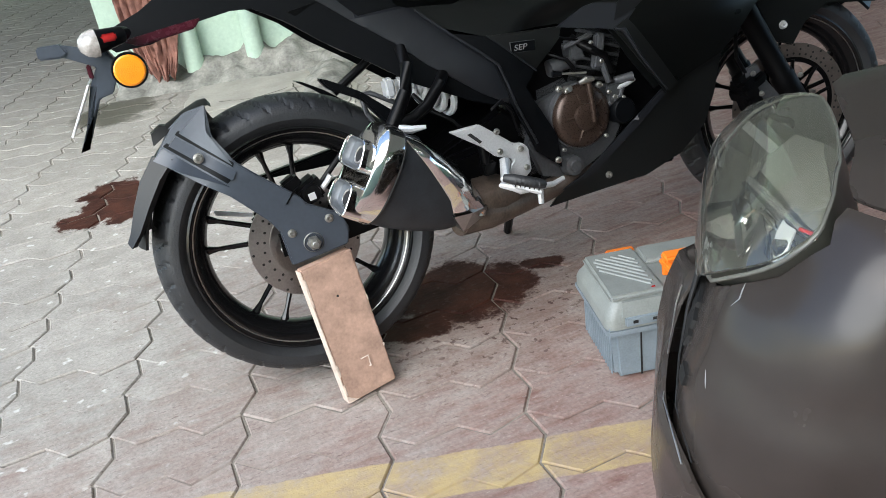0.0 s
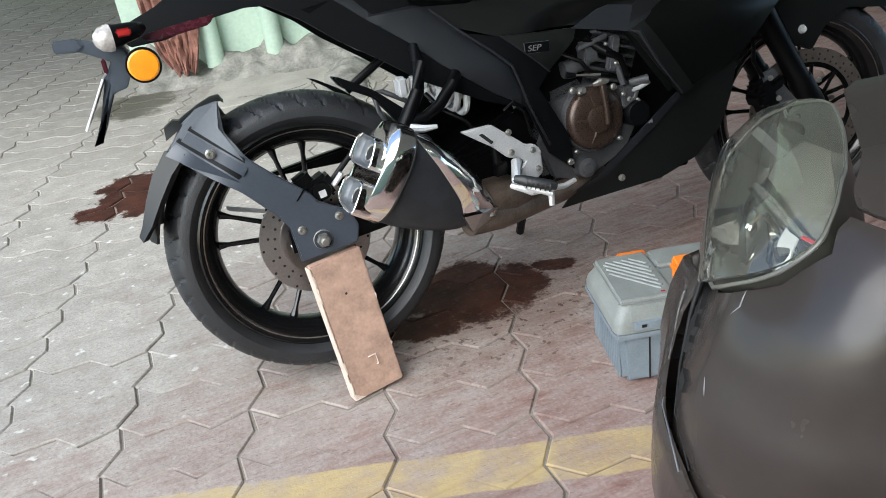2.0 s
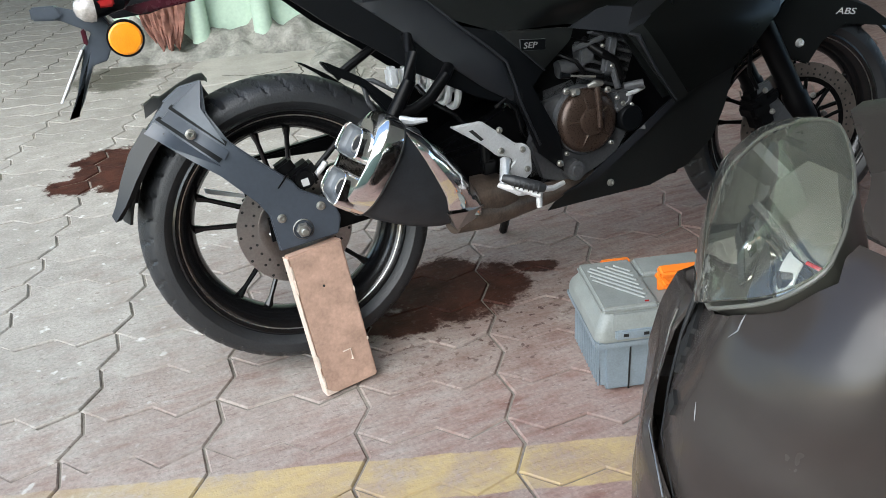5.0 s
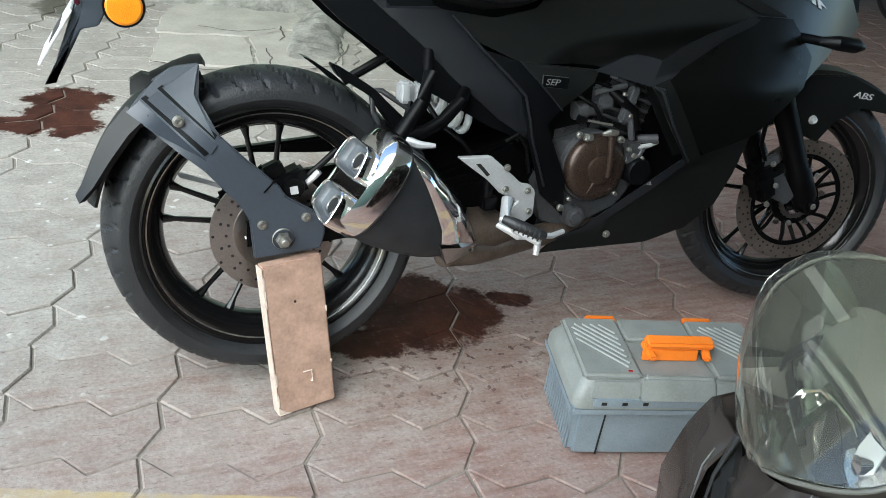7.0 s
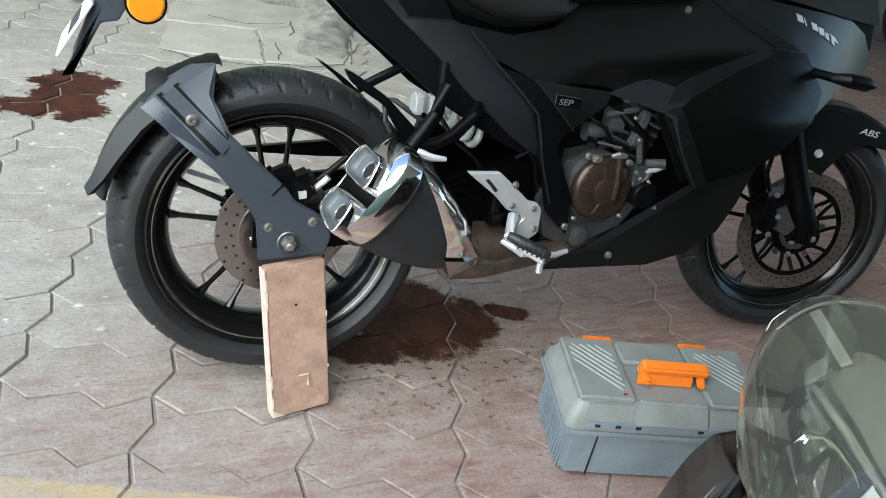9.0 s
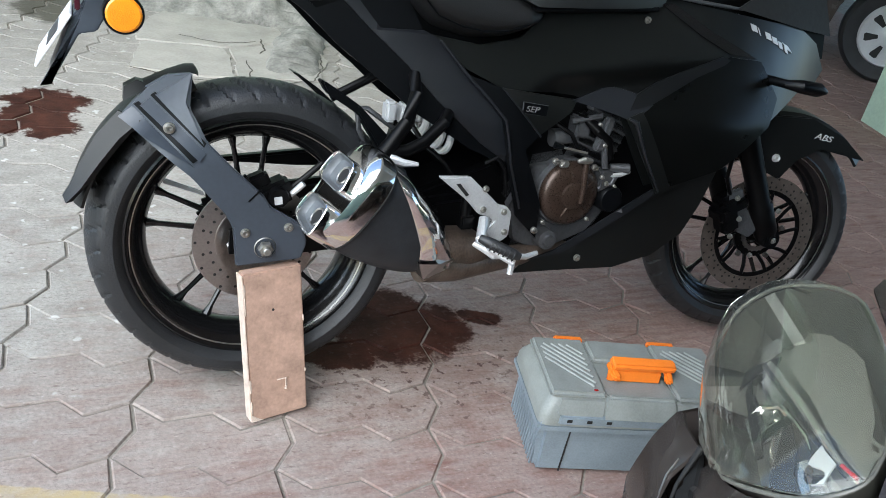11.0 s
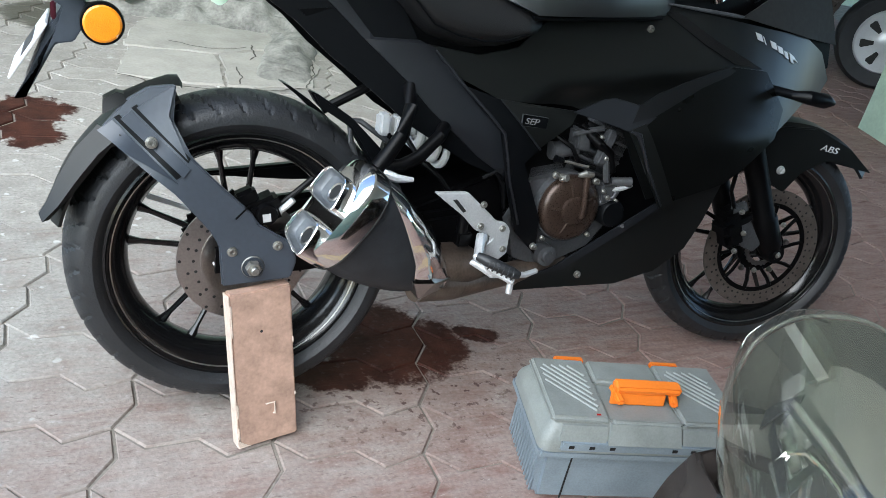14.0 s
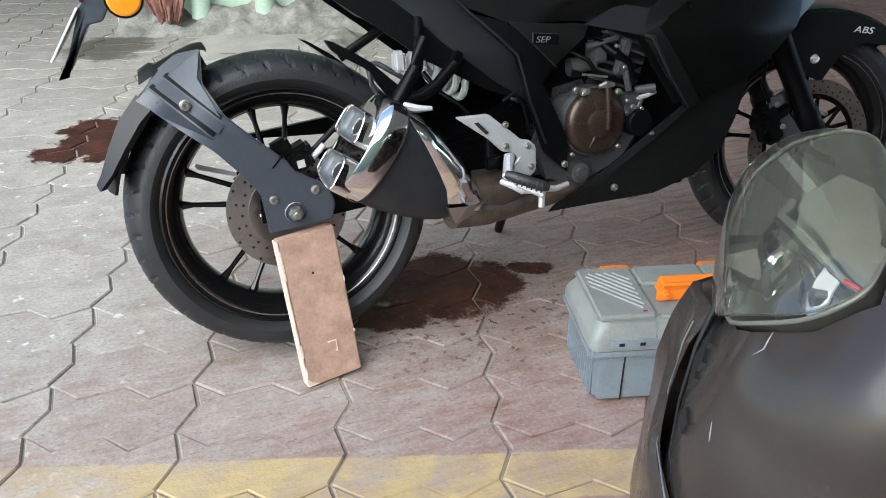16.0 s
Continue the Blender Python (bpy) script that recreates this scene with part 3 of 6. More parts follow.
part("facet", bent(wedge([(-0.247, 0.572), (-0.224, 0.590), (-0.128, 0.487), (-0.205, 0.540)], (-0.1385, -0.139, -0.140, -0.158))), GREYP, arm, smooth=20)
part("facet", bent(wedge([(-0.212, 0.592), (-0.196, 0.606), (-0.108, 0.512), (-0.120, 0.498)], (-0.143, -0.139, -0.139, -0.144))), GREYP, arm, smooth=20)
part("facet", bent(wedge([(-0.188, 0.611), (-0.130, 0.649), (-0.141, 0.601), (-0.112, 0.526)], (-0.143, -0.1385, -0.146, -0.1395))), GREYP, arm, smooth=20)
# Flat black strips paint the shade of the arm's grooves and dimple.
part("rib", bent(prism([(-0.222, 0.594), (-0.214, 0.599), (-0.122, 0.500), (-0.130, 0.494)], -0.1395, -0.136)), MATTE, arm)
part("rib", bent(prism([(-0.196, 0.610), (-0.188, 0.616), (-0.108, 0.530), (-0.112, 0.522)], -0.1395, -0.136)), MATTE, arm)
part("dimple", prism([(-0.034, 0.425), (-0.012, 0.448), (-0.010, 0.446), (-0.032, 0.423)], -0.1395, -0.136), DARKM, arm)
for bx, bz, br in ((-0.037, 0.364, 0.011), (0.042, 0.373, 0.011), (-0.168, 0.553, 0.012)):
    bolt(arm, bx, -0.138 if bx > -0.1 else -0.130, bz, br)
part("axle_nut", join(lathe([(0.019, -0.003), (0.0205, -0.001), (0.0205, 0.004), (0, 0.004)], 32), lathe([(0.0, -0.015), (0.0125, -0.015), (0.0145, -0.012), (0.0145, -0.002), (0, -0.002)], 6), lathe([(0, -0.026), (0.006, -0.026), (0.0075, -0.024), (0.0075, -0.014)], 16)), ZINC, arm, "zinc-plated axle nut", m=pose(0, -0.138, 0.334))
part("rear_mudguard", lathe([(0.300, 0.088), (0.318, 0.075), (0.330, 0.035), (0.333, 0), (0.331, -0.035), (0.324, -0.070), (0.314, -0.092), (0.309, -0.089), (0.318, -0.066), (0.325, -0.03), (0.328, 0), (0.325, 0.03), (0.313, 0.07), (0.296, 0.084), (0.300, 0.088)], 40, a0=112, a1=166),
     HUGGER, bike, "black dusty rear tyre hugger", m=pose(-0.004, -0.008, 0.326))
bm = bmesh.new()
UPE = ((-0.246, 0.572), (-0.282, 0.530), (-0.306, 0.485), (-0.326, 0.440), (-0.336, 0.424))
RID = ((-0.212, 0.560), (-0.246, 0.528), (-0.278, 0.485), (-0.308, 0.440), (-0.331, 0.415))
LOE = ((-0.196, 0.548), (-0.226, 0.536), (-0.256, 0.497), (-0.290, 0.450), (-0.321, 0.414))
rows = [[bm.verts.new((x, y_, z)) for x, z in line] for line, y_ in ((UPE, -0.096), (RID, -0.112), (LOE, -0.099), (LOE, -0.088), (UPE, -0.086))]
for p, q in zip(rows, rows[1:] + rows[:1]):
    for i in range(4):
        bm.faces.new((p[i], p[i + 1], q[i + 1], q[i]))
bm.faces.new([r_[-1] for r_ in rows]), bm.faces.new([r_[0] for r_ in rows])
part("mudguard_flank", bm, HUGGER, bike, "dark grey creased mudguard blade", smooth=26)
bm = bmesh.new()
TIPU = ((-0.236, 0.610), (-0.216, 0.622), (-0.205, 0.619), (-0.166, 0.638), (-0.137, 0.649), (-0.121, 0.650), (-0.116, 0.641))
TIPL = ((-0.238, 0.590), (-0.214, 0.603), (-0.200, 0.612), (-0.160, 0.632), (-0.135, 0.642), (-0.122, 0.640), (-0.118, 0.636))
rows = [[bm.verts.new((x, y_, z)) for x, z in line] for line, y_ in ((TIPU, -0.080), (TIPL, -0.100), (TIPL, -0.075), (TIPU, -0.05))]
for p, q in zip(rows, rows[1:] + rows[:1]):
    for i in range(6):
        bm.faces.new((p[i], p[i + 1], q[i + 1], q[i]))
bm.faces.new([r_[-1] for r_ in rows]), bm.faces.new([r_[0] for r_ in rows])
part("mudguard_tip", bm, HUGGER, bike, smooth=30)
part("swingarm", join(prism([(-0.06, 0.30), (-0.06, 0.37), (0.1, 0.39), (0.42, 0.43), (0.46, 0.36), (0.3, 0.33), (0.08, 0.31)], -0.122, -0.085, 0.012), prism([(-0.06, 0.30), (-0.06, 0.37), (0.1, 0.39), (0.42, 0.43), (0.46, 0.36), (0.3, 0.33), (0.08, 0.31)], 0.085, 0.122, 0.012)), DARKM, bike)
part("white_strip", prism([(-0.158, 0.390), (-0.076, 0.360), (-0.074, 0.350), (-0.157, 0.378)], 0.118, 0.126, 0.002), WHITEPAINT, bike, "pale strip behind the rear wheel")
part("chain_guard", prism([(-0.1, 0.44), (0.18, 0.47), (0.32, 0.46), (0.3, 0.43), (0.1, 0.43)], 0.075, 0.10, 0.005), DARKM, bike)
part("inner_mudguard", join(prism([(0.100, 0.637), (0.111, 0.635), (0.150, 0.612), (0.182, 0.592), (0.26, 0.52), (0.29, 0.44), (0.25, 0.47), (0.216, 0.522), (0.179, 0.575), (0.116, 0.612)], -0.075, -0.045, 0.004),
                            prism([(0.072, 0.632), (0.086, 0.628), (0.13, 0.600), (0.19, 0.550), (0.25, 0.45), (0.22, 0.47), (0.17, 0.55), (0.11, 0.604)], 0.03, 0.07, 0.004)), MATTE, bike)
cr = part("rear_caliper", join(box(0.06, 0.05, 0.045, 0.008, (0, 0, -0.02)), box(0.04, 0.03, 0.03, 0.006, (-0.02, 0.0, 0.02)), lathe([(0, -0.035), (0.017, -0.035), (0.019, -0.03), (0.019, 0), (0, 0)], 20), tube([(0.03, -0.01, 0.0), (0.06, -0.015, 0.01), (0.10, -0.01, 0.02)], 0.006)),
          DARKM, bike, m=pose(0.022, -0.105, 0.43, 0, -25, 0))
part("bleed_valve", tube([(0.045, -0.12, 0.43), (0.06, -0.125, 0.445), (0.068, -0.128, 0.455)], 0.006), ALLOY, bike)
part("caliper_mark", prism([(0.014, 0.418), (0.028, 0.420), (0.026, 0.434), (0.012, 0.432)], -0.1425, -0.140), DECAL, bike)
part("disc_bracket", join(tube([(-0.045, -0.09, 0.315), (-0.035, -0.10, 0.345)], 0.006), tube([(-0.06, -0.09, 0.32), (-0.04, -0.09, 0.33)], 0.005)), ALLOY, bike)

# exhaust
ax_d = Vector((0.24, 0.07, -0.165)).normalized()
ax_l = Vector((0.62, -0.05, 0.78))
ax_l = (ax_l - ax_l.dot(ax_d) * ax_d).normalized()
ax_s = ax_d.cross(ax_l).normalized()
END = Vector((0.125, -0.215, 0.448))


def oval(stations, count=36, power=2.6, close=True):
    """Rounded sections (distance along, half length, half width, shift) strung along the silencer's axis."""
    bm = bmesh.new()
    rings = []
    for k, hl, hs in stations:
        ring = []
        for i in range(count):
            a = 2 * math.pi * i / count
            ca, sa = math.cos(a), math.sin(a)
            ring.append(bm.verts.new(END + k * ax_d + hl * math.copysign(abs(ca) ** (2 / power), ca) * ax_l + hs * math.copysign(abs(sa) ** (2 / power), sa) * ax_s))
        rings.append(ring)
    for p, q in zip(rings, rings[1:]):
        for i in range(count):
            bm.faces.new((p[i], p[(i + 1) % count], q[(i + 1) % count], q[i]))
    if close:
        bm.faces.new(rings[-1])
    return bm


CANK = (0.0, 0.012, 0.06, 0.12, 0.17, 0.20, 0.225, 0.28)
CANL = (0.090, 0.094, 0.094, 0.085, 0.073, 0.062, 0.048, 0.034)
CANS = (0.058, 0.062, 0.064, 0.062, 0.056, 0.050, 0.042, 0.030)
MID = 0.010


def can_side(k, l_):
    """How far the silencer's flank stands out at a distance and a height of its own axes."""
    hl, hs = float(np.interp(k, CANK, CANL)), float(np.interp(k, CANK, CANS))
    return hs * max(0.0, 1 - abs((l_ - MID) / hl) ** 2.6) ** (1 / 2.6)


def at_can(k, l_, s_):
    return END + k * ax_d + l_ * ax_l + s_ * ax_s


silencer = part("silencer", moved(oval([(k, float(np.interp(k, CANK, CANL)), float(np.interp(k, CANK, CANS))) for k in [0.28 * i / 24 for i in range(25)]]), Matrix.Translation(MID * ax_l)), CANBLACK, bike, "matt black silencer with chrome twin-port end cap")


def shifted_oval(stations, count=56, power=2.7):
    """Rounded sections (distance, half length, half width, shift along, shift across)."""
    bm = bmesh.new()
    rings = []
    for k, hl, hs, ml, ms in stations:
        ring = []
        for i in range(count):
            a = 2 * math.pi * i / count
            ca, sa = math.cos(a), math.sin(a)
            ring.append(bm.verts.new(at_can(k, ml + hl * math.copysign(abs(ca) ** (2 / power), ca), ms + hs * math.copysign(abs(sa) ** (2 / power), sa))))
        rings.append(ring)
    for p, q in zip(rings, rings[1:]):
        for i in range(count):
            bm.faces.new((p[i], p[(i + 1) % count], q[(i + 1) % count], q[i]))
    bm.faces.new(rings[-1])
    return bm


part("end_cap", shifted_oval([(0.012, 0.092, 0.060, MID, 0), (0.010, 0.098, 0.067, MID, 0), (-0.022, 0.0965, 0.066, MID, 0), (-0.026, 0.095, 0.064, 0.008, 0), (-0.034, 0.086, 0.058, 0.0, 0.002), (-0.038, 0.080, 0.053, -0.005, 0.004), (-0.037, 0.060, 0.038, -0.007, 0.004), (-0.036, 0.03, 0.02, -0.007, 0.004)]), CHROME, silencer, "chrome end cap")
part("cap_seam", tube([at_can(0.0125, MID + 0.0965 * math.copysign(abs(math.cos(a)) ** 0.74, math.cos(a)), 0.066 * math.copysign(abs(math.sin(a)) ** 0.74, math.sin(a))) for a in [2 * math.pi * i / 56 for i in range(57)]], 0.0026, 6), BLACKHOLE, silencer)
PORTS = (((0.002, -0.050), (0.064, -0.050), (0.069, 0.024), (0.008, 0.046)), ((-0.074, -0.030), (-0.020, -0.032), (-0.014, 0.044), (-0.084, 0.054)))


def port_ring(bm, quad, k, scale, power=4.2, count=40):
    (ax, ay), (bx_, by_), (cx, cy), (dx, dy) = quad
    out = []
    for i in range(count):
        a = 2 * math.pi * i / count
        u = 0.5 + 0.5 * scale * math.copysign(abs(math.cos(a)) ** (2 / power), math.cos(a))
        v = 0.5 + 0.5 * scale * math.copysign(abs(math.sin(a)) ** (2 / power), math.sin(a))
        l_ = (ax * (1 - u) + bx_ * u) * (1 - v) + (dx * (1 - u) + cx * u) * v
        m_ = (ay * (1 - u) + by_ * u) * (1 - v) + (dy * (1 - u) + cy * u) * v
        out.append(bm.verts.new(at_can(k, l_, m_)))
    return out


def port_wall(quad, steps, close=False):
    bm = bmesh.new()
    rings = [port_ring(bm, quad, k, sc) for k, sc in steps]
    for p, q in zip(rings, rings[1:]):
        for i in range(len(p)):
            bm.faces.new((p[i], p[(i + 1) % len(p)], q[(i + 1) % len(p)], q[i]))
    if close:
        bm.faces.new(rings[-1])
    return bm


for quad in PORTS:
    port = part("outlet_port", port_wall(quad, ((-0.020, 1.02), (-0.050, 1.0), (-0.055, 0.98), (-0.056, 0.94), (-0.054, 0.90), (-0.050, 0.88))), CHROME, silencer, "chrome square outlet")
    part("port_lining", port_wall(quad, ((-0.0505, 0.88), (-0.044, 0.82), (-0.0395, 0.70)), True), PORTGREY, port, "dull grey port lining")
    cl_, cs_ = sum(p[0] for p in quad) / 4, sum(p[1] for p in quad) / 4 + 0.006
    ring = [at_can(-0.041, cl_ + 0.016 * math.cos(a), cs_ + 0.013 * math.sin(a)) for a in [2 * math.pi * i / 20 for i in range(21)]]
    part("outlet_pipe", tube(ring, 0.0022, 6), STEEL, port)
    bm = bmesh.new()
    bm.faces.new([bm.verts.new(p + 0.0006 * -ax_d) for p in ring[:-1]])
    part("pipe_bore", bm, BLACKHOLE, port, smooth=0)

# pointed chrome shield folded along its length
UPK, UPL = (0.01, 0.05, 0.095, 0.15, 0.207, 0.265), (0.101, 0.103, 0.100, 0.091, 0.070, 0.030)
LOK, LOL = (0.01, 0.06, 0.154, 0.179, 0.222, 0.265), (0.098, 0.070, 0.016, -0.008, -0.033, -0.002)
bm = bmesh.new()
grid = []
for i in range(33):
    k = 0.01 + 0.255 * i / 32
    lo, hi = float(np.interp(k, LOK, LOL)), float(np.interp(k, UPK, UPL))
    row = []
    for j in range(15):
        v = j / 14
        fold = 0.011 * (v / 0.36 if v < 0.36 else 1 - 0.8 * ((v - 0.36) / 0.64) ** 1.6) * min(1, i / 8)
        l_ = lo + (hi - lo) * v
        row.append(bm.verts.new(at_can(k, l_, max(can_side(k, l_), 0.018) + 0.004 + fold)))
    grid.append(row)
for p, q in zip(grid, grid[1:]):
    for j in range(14):
        bm.faces.new((p[j], p[j + 1], q[j + 1], q[j]))
hs_ = part("heat_shield", bm, CHROME, silencer, "pointed chromed heat shield", smooth=24)
hs_.modifiers.new("thickness", 'SOLIDIFY').thickness = 0.003
foot_pts = ((0.180, -0.012, 0.062), (0.226, -0.036, 0.052), (0.272, 0.000, 0.040), (0.266, 0.030, 0.042), (0.215, 0.010, 0.068))
bm = bmesh.new()
tops = [bm.verts.new(at_can(*p)) for p in foot_pts]
lows = [bm.verts.new(at_can(p[0], p[1], p[2] - 0.03)) for p in foot_pts]
bm.faces.new((tops[0], tops[1], tops[4])), bm.faces.new((tops[1], tops[2], tops[4])), bm.faces.new((tops[2], tops[3], tops[4]))
for i in range(4):
    bm.faces.new((tops[i], tops[i + 1], lows[i + 1], lows[i])) if i != 3 else bm.faces.new((tops[3], tops[4], lows[4], lows[3]))
part("shield_foot", bm, STEEL, silencer, "satin steel foot of the heat shield", smooth=0)
part("collector", tube([(0.315, -0.150, 0.315), (0.34, -0.145, 0.322), (0.41, -0.130, 0.318), (0.455, -0.12, 0.305)], [0.030, 0.046, 0.046, 0.030], 24), BROWNED, bike, "heat-browned exhaust collector box")
part("link_pipe", tube([(0.30, -0.175, 0.30), (0.38, -0.155, 0.285), (0.45, -0.13, 0.28), (0.55, -0.10, 0.28), (0.70, -0.06, 0.29)], [0.034, 0.030, 0.026, 0.024, 0.022], 20), BROWNED, bike, "heat-browned steel exhaust pipe")

# right footrest plate, pedal, pillion stay
hang = part("footrest_plate", prism([(0.306, 0.49), (0.373, 0.49), (0.431, 0.442), (0.441, 0.432), (0.461, 0.429), (0.474, 0.415), (0.474, 0.366), (0.455, 0.352), (0.410, 0.356), (0.418, 0.378), (0.436, 0.398), (0.424, 0.408), (0.400, 0.414), (0.372, 0.442), (0.330, 0.472)], -0.20, -0.188, 0.003), ALLOY, bike, "silver cast footrest plate")
part("slot", prism([(0.343, 0.476), (0.351, 0.477), (0.372, 0.455), (0.366, 0.452)], -0.2030, -0.199), BLACKHOLE, hang)
for bx, bz in ((0.408, 0.466), (0.408, 0.424), (0.455, 0.418), (0.462, 0.376)):
    bolt(hang, bx, -0.20, bz, 0.008)
peg = part("footpeg", tube([(0.392, -0.235, 0.378), (0.405, -0.25, 0.374), (0.45, -0.272, 0.357), (0.462, -0.274, 0.352)], [0.008, 0.011, 0.011, 0.008], 12), RUBBER, bike, "black ribbed rubber footpeg")
for k in range(6):
    part("peg_rib", tube([(0.408 + 0.008 * k, -0.2515 - 0.0042 * k, 0.3705 - 0.003 * k), (0.410 + 0.008 * k, -0.2525 - 0.0042 * k, 0.370 - 0.003 * k)], 0.0125, 12), RUBBER, peg)
part("peg_hanger", join(tube([(0.42, -0.19, 0.40), (0.40, -0.22, 0.372), (0.415, -0.245, 0.357), (0.455, -0.268, 0.338)], [0.012, 0.010, 0.008, 0.008], 10)), ALLOY, hang)
part("brake_pedal", join(tube([(0.42, -0.20, 0.37), (0.39, -0.225, 0.362), (0.42, -0.245, 0.345), (0.50, -0.235, 0.335), (0.53, -0.225, 0.338)], [0.009, 0.008, 0.008, 0.006, 0.005], 10), tube([(0.455, -0.262, 0.345), (0.452, -0.264, 0.312)], [0.007, 0.006], 10)), ALLOY, bike)
stay = part("pillion_stay", join(tube([(0.266, -0.12, 0.665), (0.262, -0.15, 0.635), (0.248, -0.16, 0.585), (0.205, -0.165, 0.525)], [0.011, 0.012, 0.013, 0.016], 12), tube([(0.345, -0.12, 0.592), (0.325, -0.15, 0.582), (0.285, -0.16, 0.545), (0.25, -0.165, 0.53), (0.205, -0.165, 0.525)], 0.012, 12)), DARKM, bike)
part("pillion_peg", tube([(0.215, -0.175, 0.517), (0.235, -0.19, 0.513), (0.262, -0.198, 0.513)], [0.010, 0.008, 0.004], 8), ALLOY, bike)
part("reservoir", box(0.022, 0.03, 0.04, 0.005, (0.232, -0.10, 0.57)), HUBCAP, bike, "white brake fluid reservoir")
part("reservoir", box(0.022, 0.03, 0.04, 0.004, (0.265, -0.09, 0.565)), HUBCAP, bike)
sp = [(0.385 - 0.075 * k / 60, -0.045 + 0.034 * math.cos(2 * math.pi * k / 15), 0.525 + 0.05 * k / 60 + 0.034 * math.sin(2 * math.pi * k / 15)) for k in range(61)]
part("shock_spring", tube(sp, 0.008, 8), WHITEPAINT, bike, "white coil spring of the rear shock")
part("pivot_bolt", lathe([(0, -0.012), (0.010, -0.012), (0.012, -0.008), (0.018, -0.006), (0.018, 0.004), (0, 0.004)], 20), GUNMETAL, bike, m=pose(0.245, -0.14, 0.475))
part("stay_tube", tube([(0.245, -0.055, 0.665), (0.13, -0.05, 0.60)], 0.009, 10), DARKM, bike)
# Added dark sheet behind the shock, in place of the deep shade there.
part("dark_filler_panel", prism([(0.27, 0.44), (0.30, 0.56), (0.35, 0.64), (0.50, 0.60), (0.54, 0.40), (0.46, 0.30), (0.34, 0.34)], 0.03, 0.055, 0.004), DARKM, bike)
part("inner_bracket", tube([(0.205, -0.06, 0.50), (0.186, -0.065, 0.545), (0.178, -0.065, 0.588), (0.200, -0.065, 0.585), (0.262, -0.06, 0.545)], 0.0055, 8), GUNMETAL, bike)
part("side_stand", tube([(0.56, 0.12, 0.27), (0.60, 0.24, 0.14), (0.62, 0.33, 0.055)], [0.014, 0.012, 0.012], 10), DARKM, bike)

# engine
# Added black slab that stops light and view through the engine bay.
part("engine_bay_blocker", prism([(0.58, 0.665), (0.80, 0.67), (0.96, 0.50), (0.93, 0.40), (0.80, 0.32), (0.62, 0.27), (0.52, 0.30), (0.50, 0.52)], -0.080, -0.055), DARKM, bike)
eng = part("engine_block", join(prism([(0.53, 0.30), (0.50, 0.40), (0.55, 0.50), (0.66, 0.52), (0.74, 0.50), (0.80, 0.40), (0.74, 0.32), (0.62, 0.27)], -0.10, 0.10, 0.02),
                                moved(box(0.14, 0.16, 0.20, 0.01), pose(0.70, 0, 0.47, 0, 22, 0))), GUNMETAL, bike)
CLUTCH = pose(0.652, -0.098, 0.430)
part("clutch_cover", lathe([(0.071, 0.03), (0.071, -0.020), (0.069, -0.028), (0.064, -0.033), (0.055, -0.037), (0.040, -0.040), (0.030, -0.0405), (0.029, -0.047), (0.025, -0.049), (0, -0.049)], 56), BRONZE, eng, "bronze-painted engine cover", m=CLUTCH)
part("cover_flange", lathe([(0.074, 0.02), (0.076, -0.012), (0.074, -0.016), (0.070, -0.017)], 48), GUNMETAL, eng, m=CLUTCH)
for k in range(5):
    a = 2 * math.pi * k / 5 + 0.55
    part("cover_rib", tube([(0.028 * math.cos(a), -0.041, 0.028 * math.sin(a)), (0.048 * math.cos(a), -0.038, 0.048 * math.sin(a)), (0.066 * math.cos(a), -0.029, 0.066 * math.sin(a))], [0.0035, 0.003, 0.002], 6), BRONZE, eng, m=CLUTCH)
part("cable_lever", tube([(0.664, -0.152, 0.418), (0.664, -0.154, 0.45), (0.662, -0.150, 0.505)], [0.0065, 0.0065, 0.0075], 12), BRONZE, eng, "bronze clutch release shaft")
part("cable_arm", tube([(0.675, -0.150, 0.510), (0.655, -0.152, 0.512), (0.640, -0.150, 0.509)], [0.005, 0.008, 0.004], 10), ZINC, eng)
part("clutch_rod", tube([(0.600, -0.142, 0.537), (0.660, -0.150, 0.527)], 0.0025, 8), ZINC, eng)
part("rod_boot", tube([(0.585, -0.138, 0.540), (0.604, -0.142, 0.536)], [0.008, 0.005], 10), MATTE, eng)
part("cover_bolt_lug", tube([(0.617, -0.125, 0.497), (0.622, -0.140, 0.500)], [0.009, 0.007], 12), ZINC, eng)
part("oil_cap", lathe([(0.030, 0.03), (0.030, -0.02), (0.026, -0.026), (0, -0.026)], 24), MATTE, eng, m=pose(0.752, -0.115, 0.420))
for k in range(6):
    part("cylinder_fin", moved(box(0.11, 0.19, 0.006, 0.002), pose(0.705 + 0.006 * k, -0.01, 0.50 + 0.018 * k, 0, 20, 0)), GUNMETAL, eng)
part("throttle_body", join(tube([(0.60, -0.095, 0.545), (0.625, -0.095, 0.547), (0.626, -0.095, 0.547), (0.66, -0.095, 0.55)], [0.019, 0.019, 0.015, 0.015], 14)), GUNMETAL, eng)
part("injector_block", box(0.035, 0.045, 0.045, 0.005, (0.665, -0.092, 0.55)), GUNMETAL, eng)
part("sensor", moved(box(0.022, 0.02, 0.075, 0.004), pose(0.70, -0.125, 0.525, 0, 15, 0)), GUNMETAL, eng)
part("hose_union", tube([(0.745, -0.12, 0.488), (0.785, -0.135, 0.490)], [0.009, 0.011], 12), GUNMETAL, eng)
part("pump_block", box(0.035, 0.035, 0.045, 0.005, (0.735, -0.115, 0.44)), GUNMETAL, eng)
part("coolant_hose", tube([(0.66, -0.10, 0.60), (0.69, -0.13, 0.57), (0.72, -0.13, 0.55), (0.735, -0.125, 0.51)], 0.010, 12), DARKM, eng)
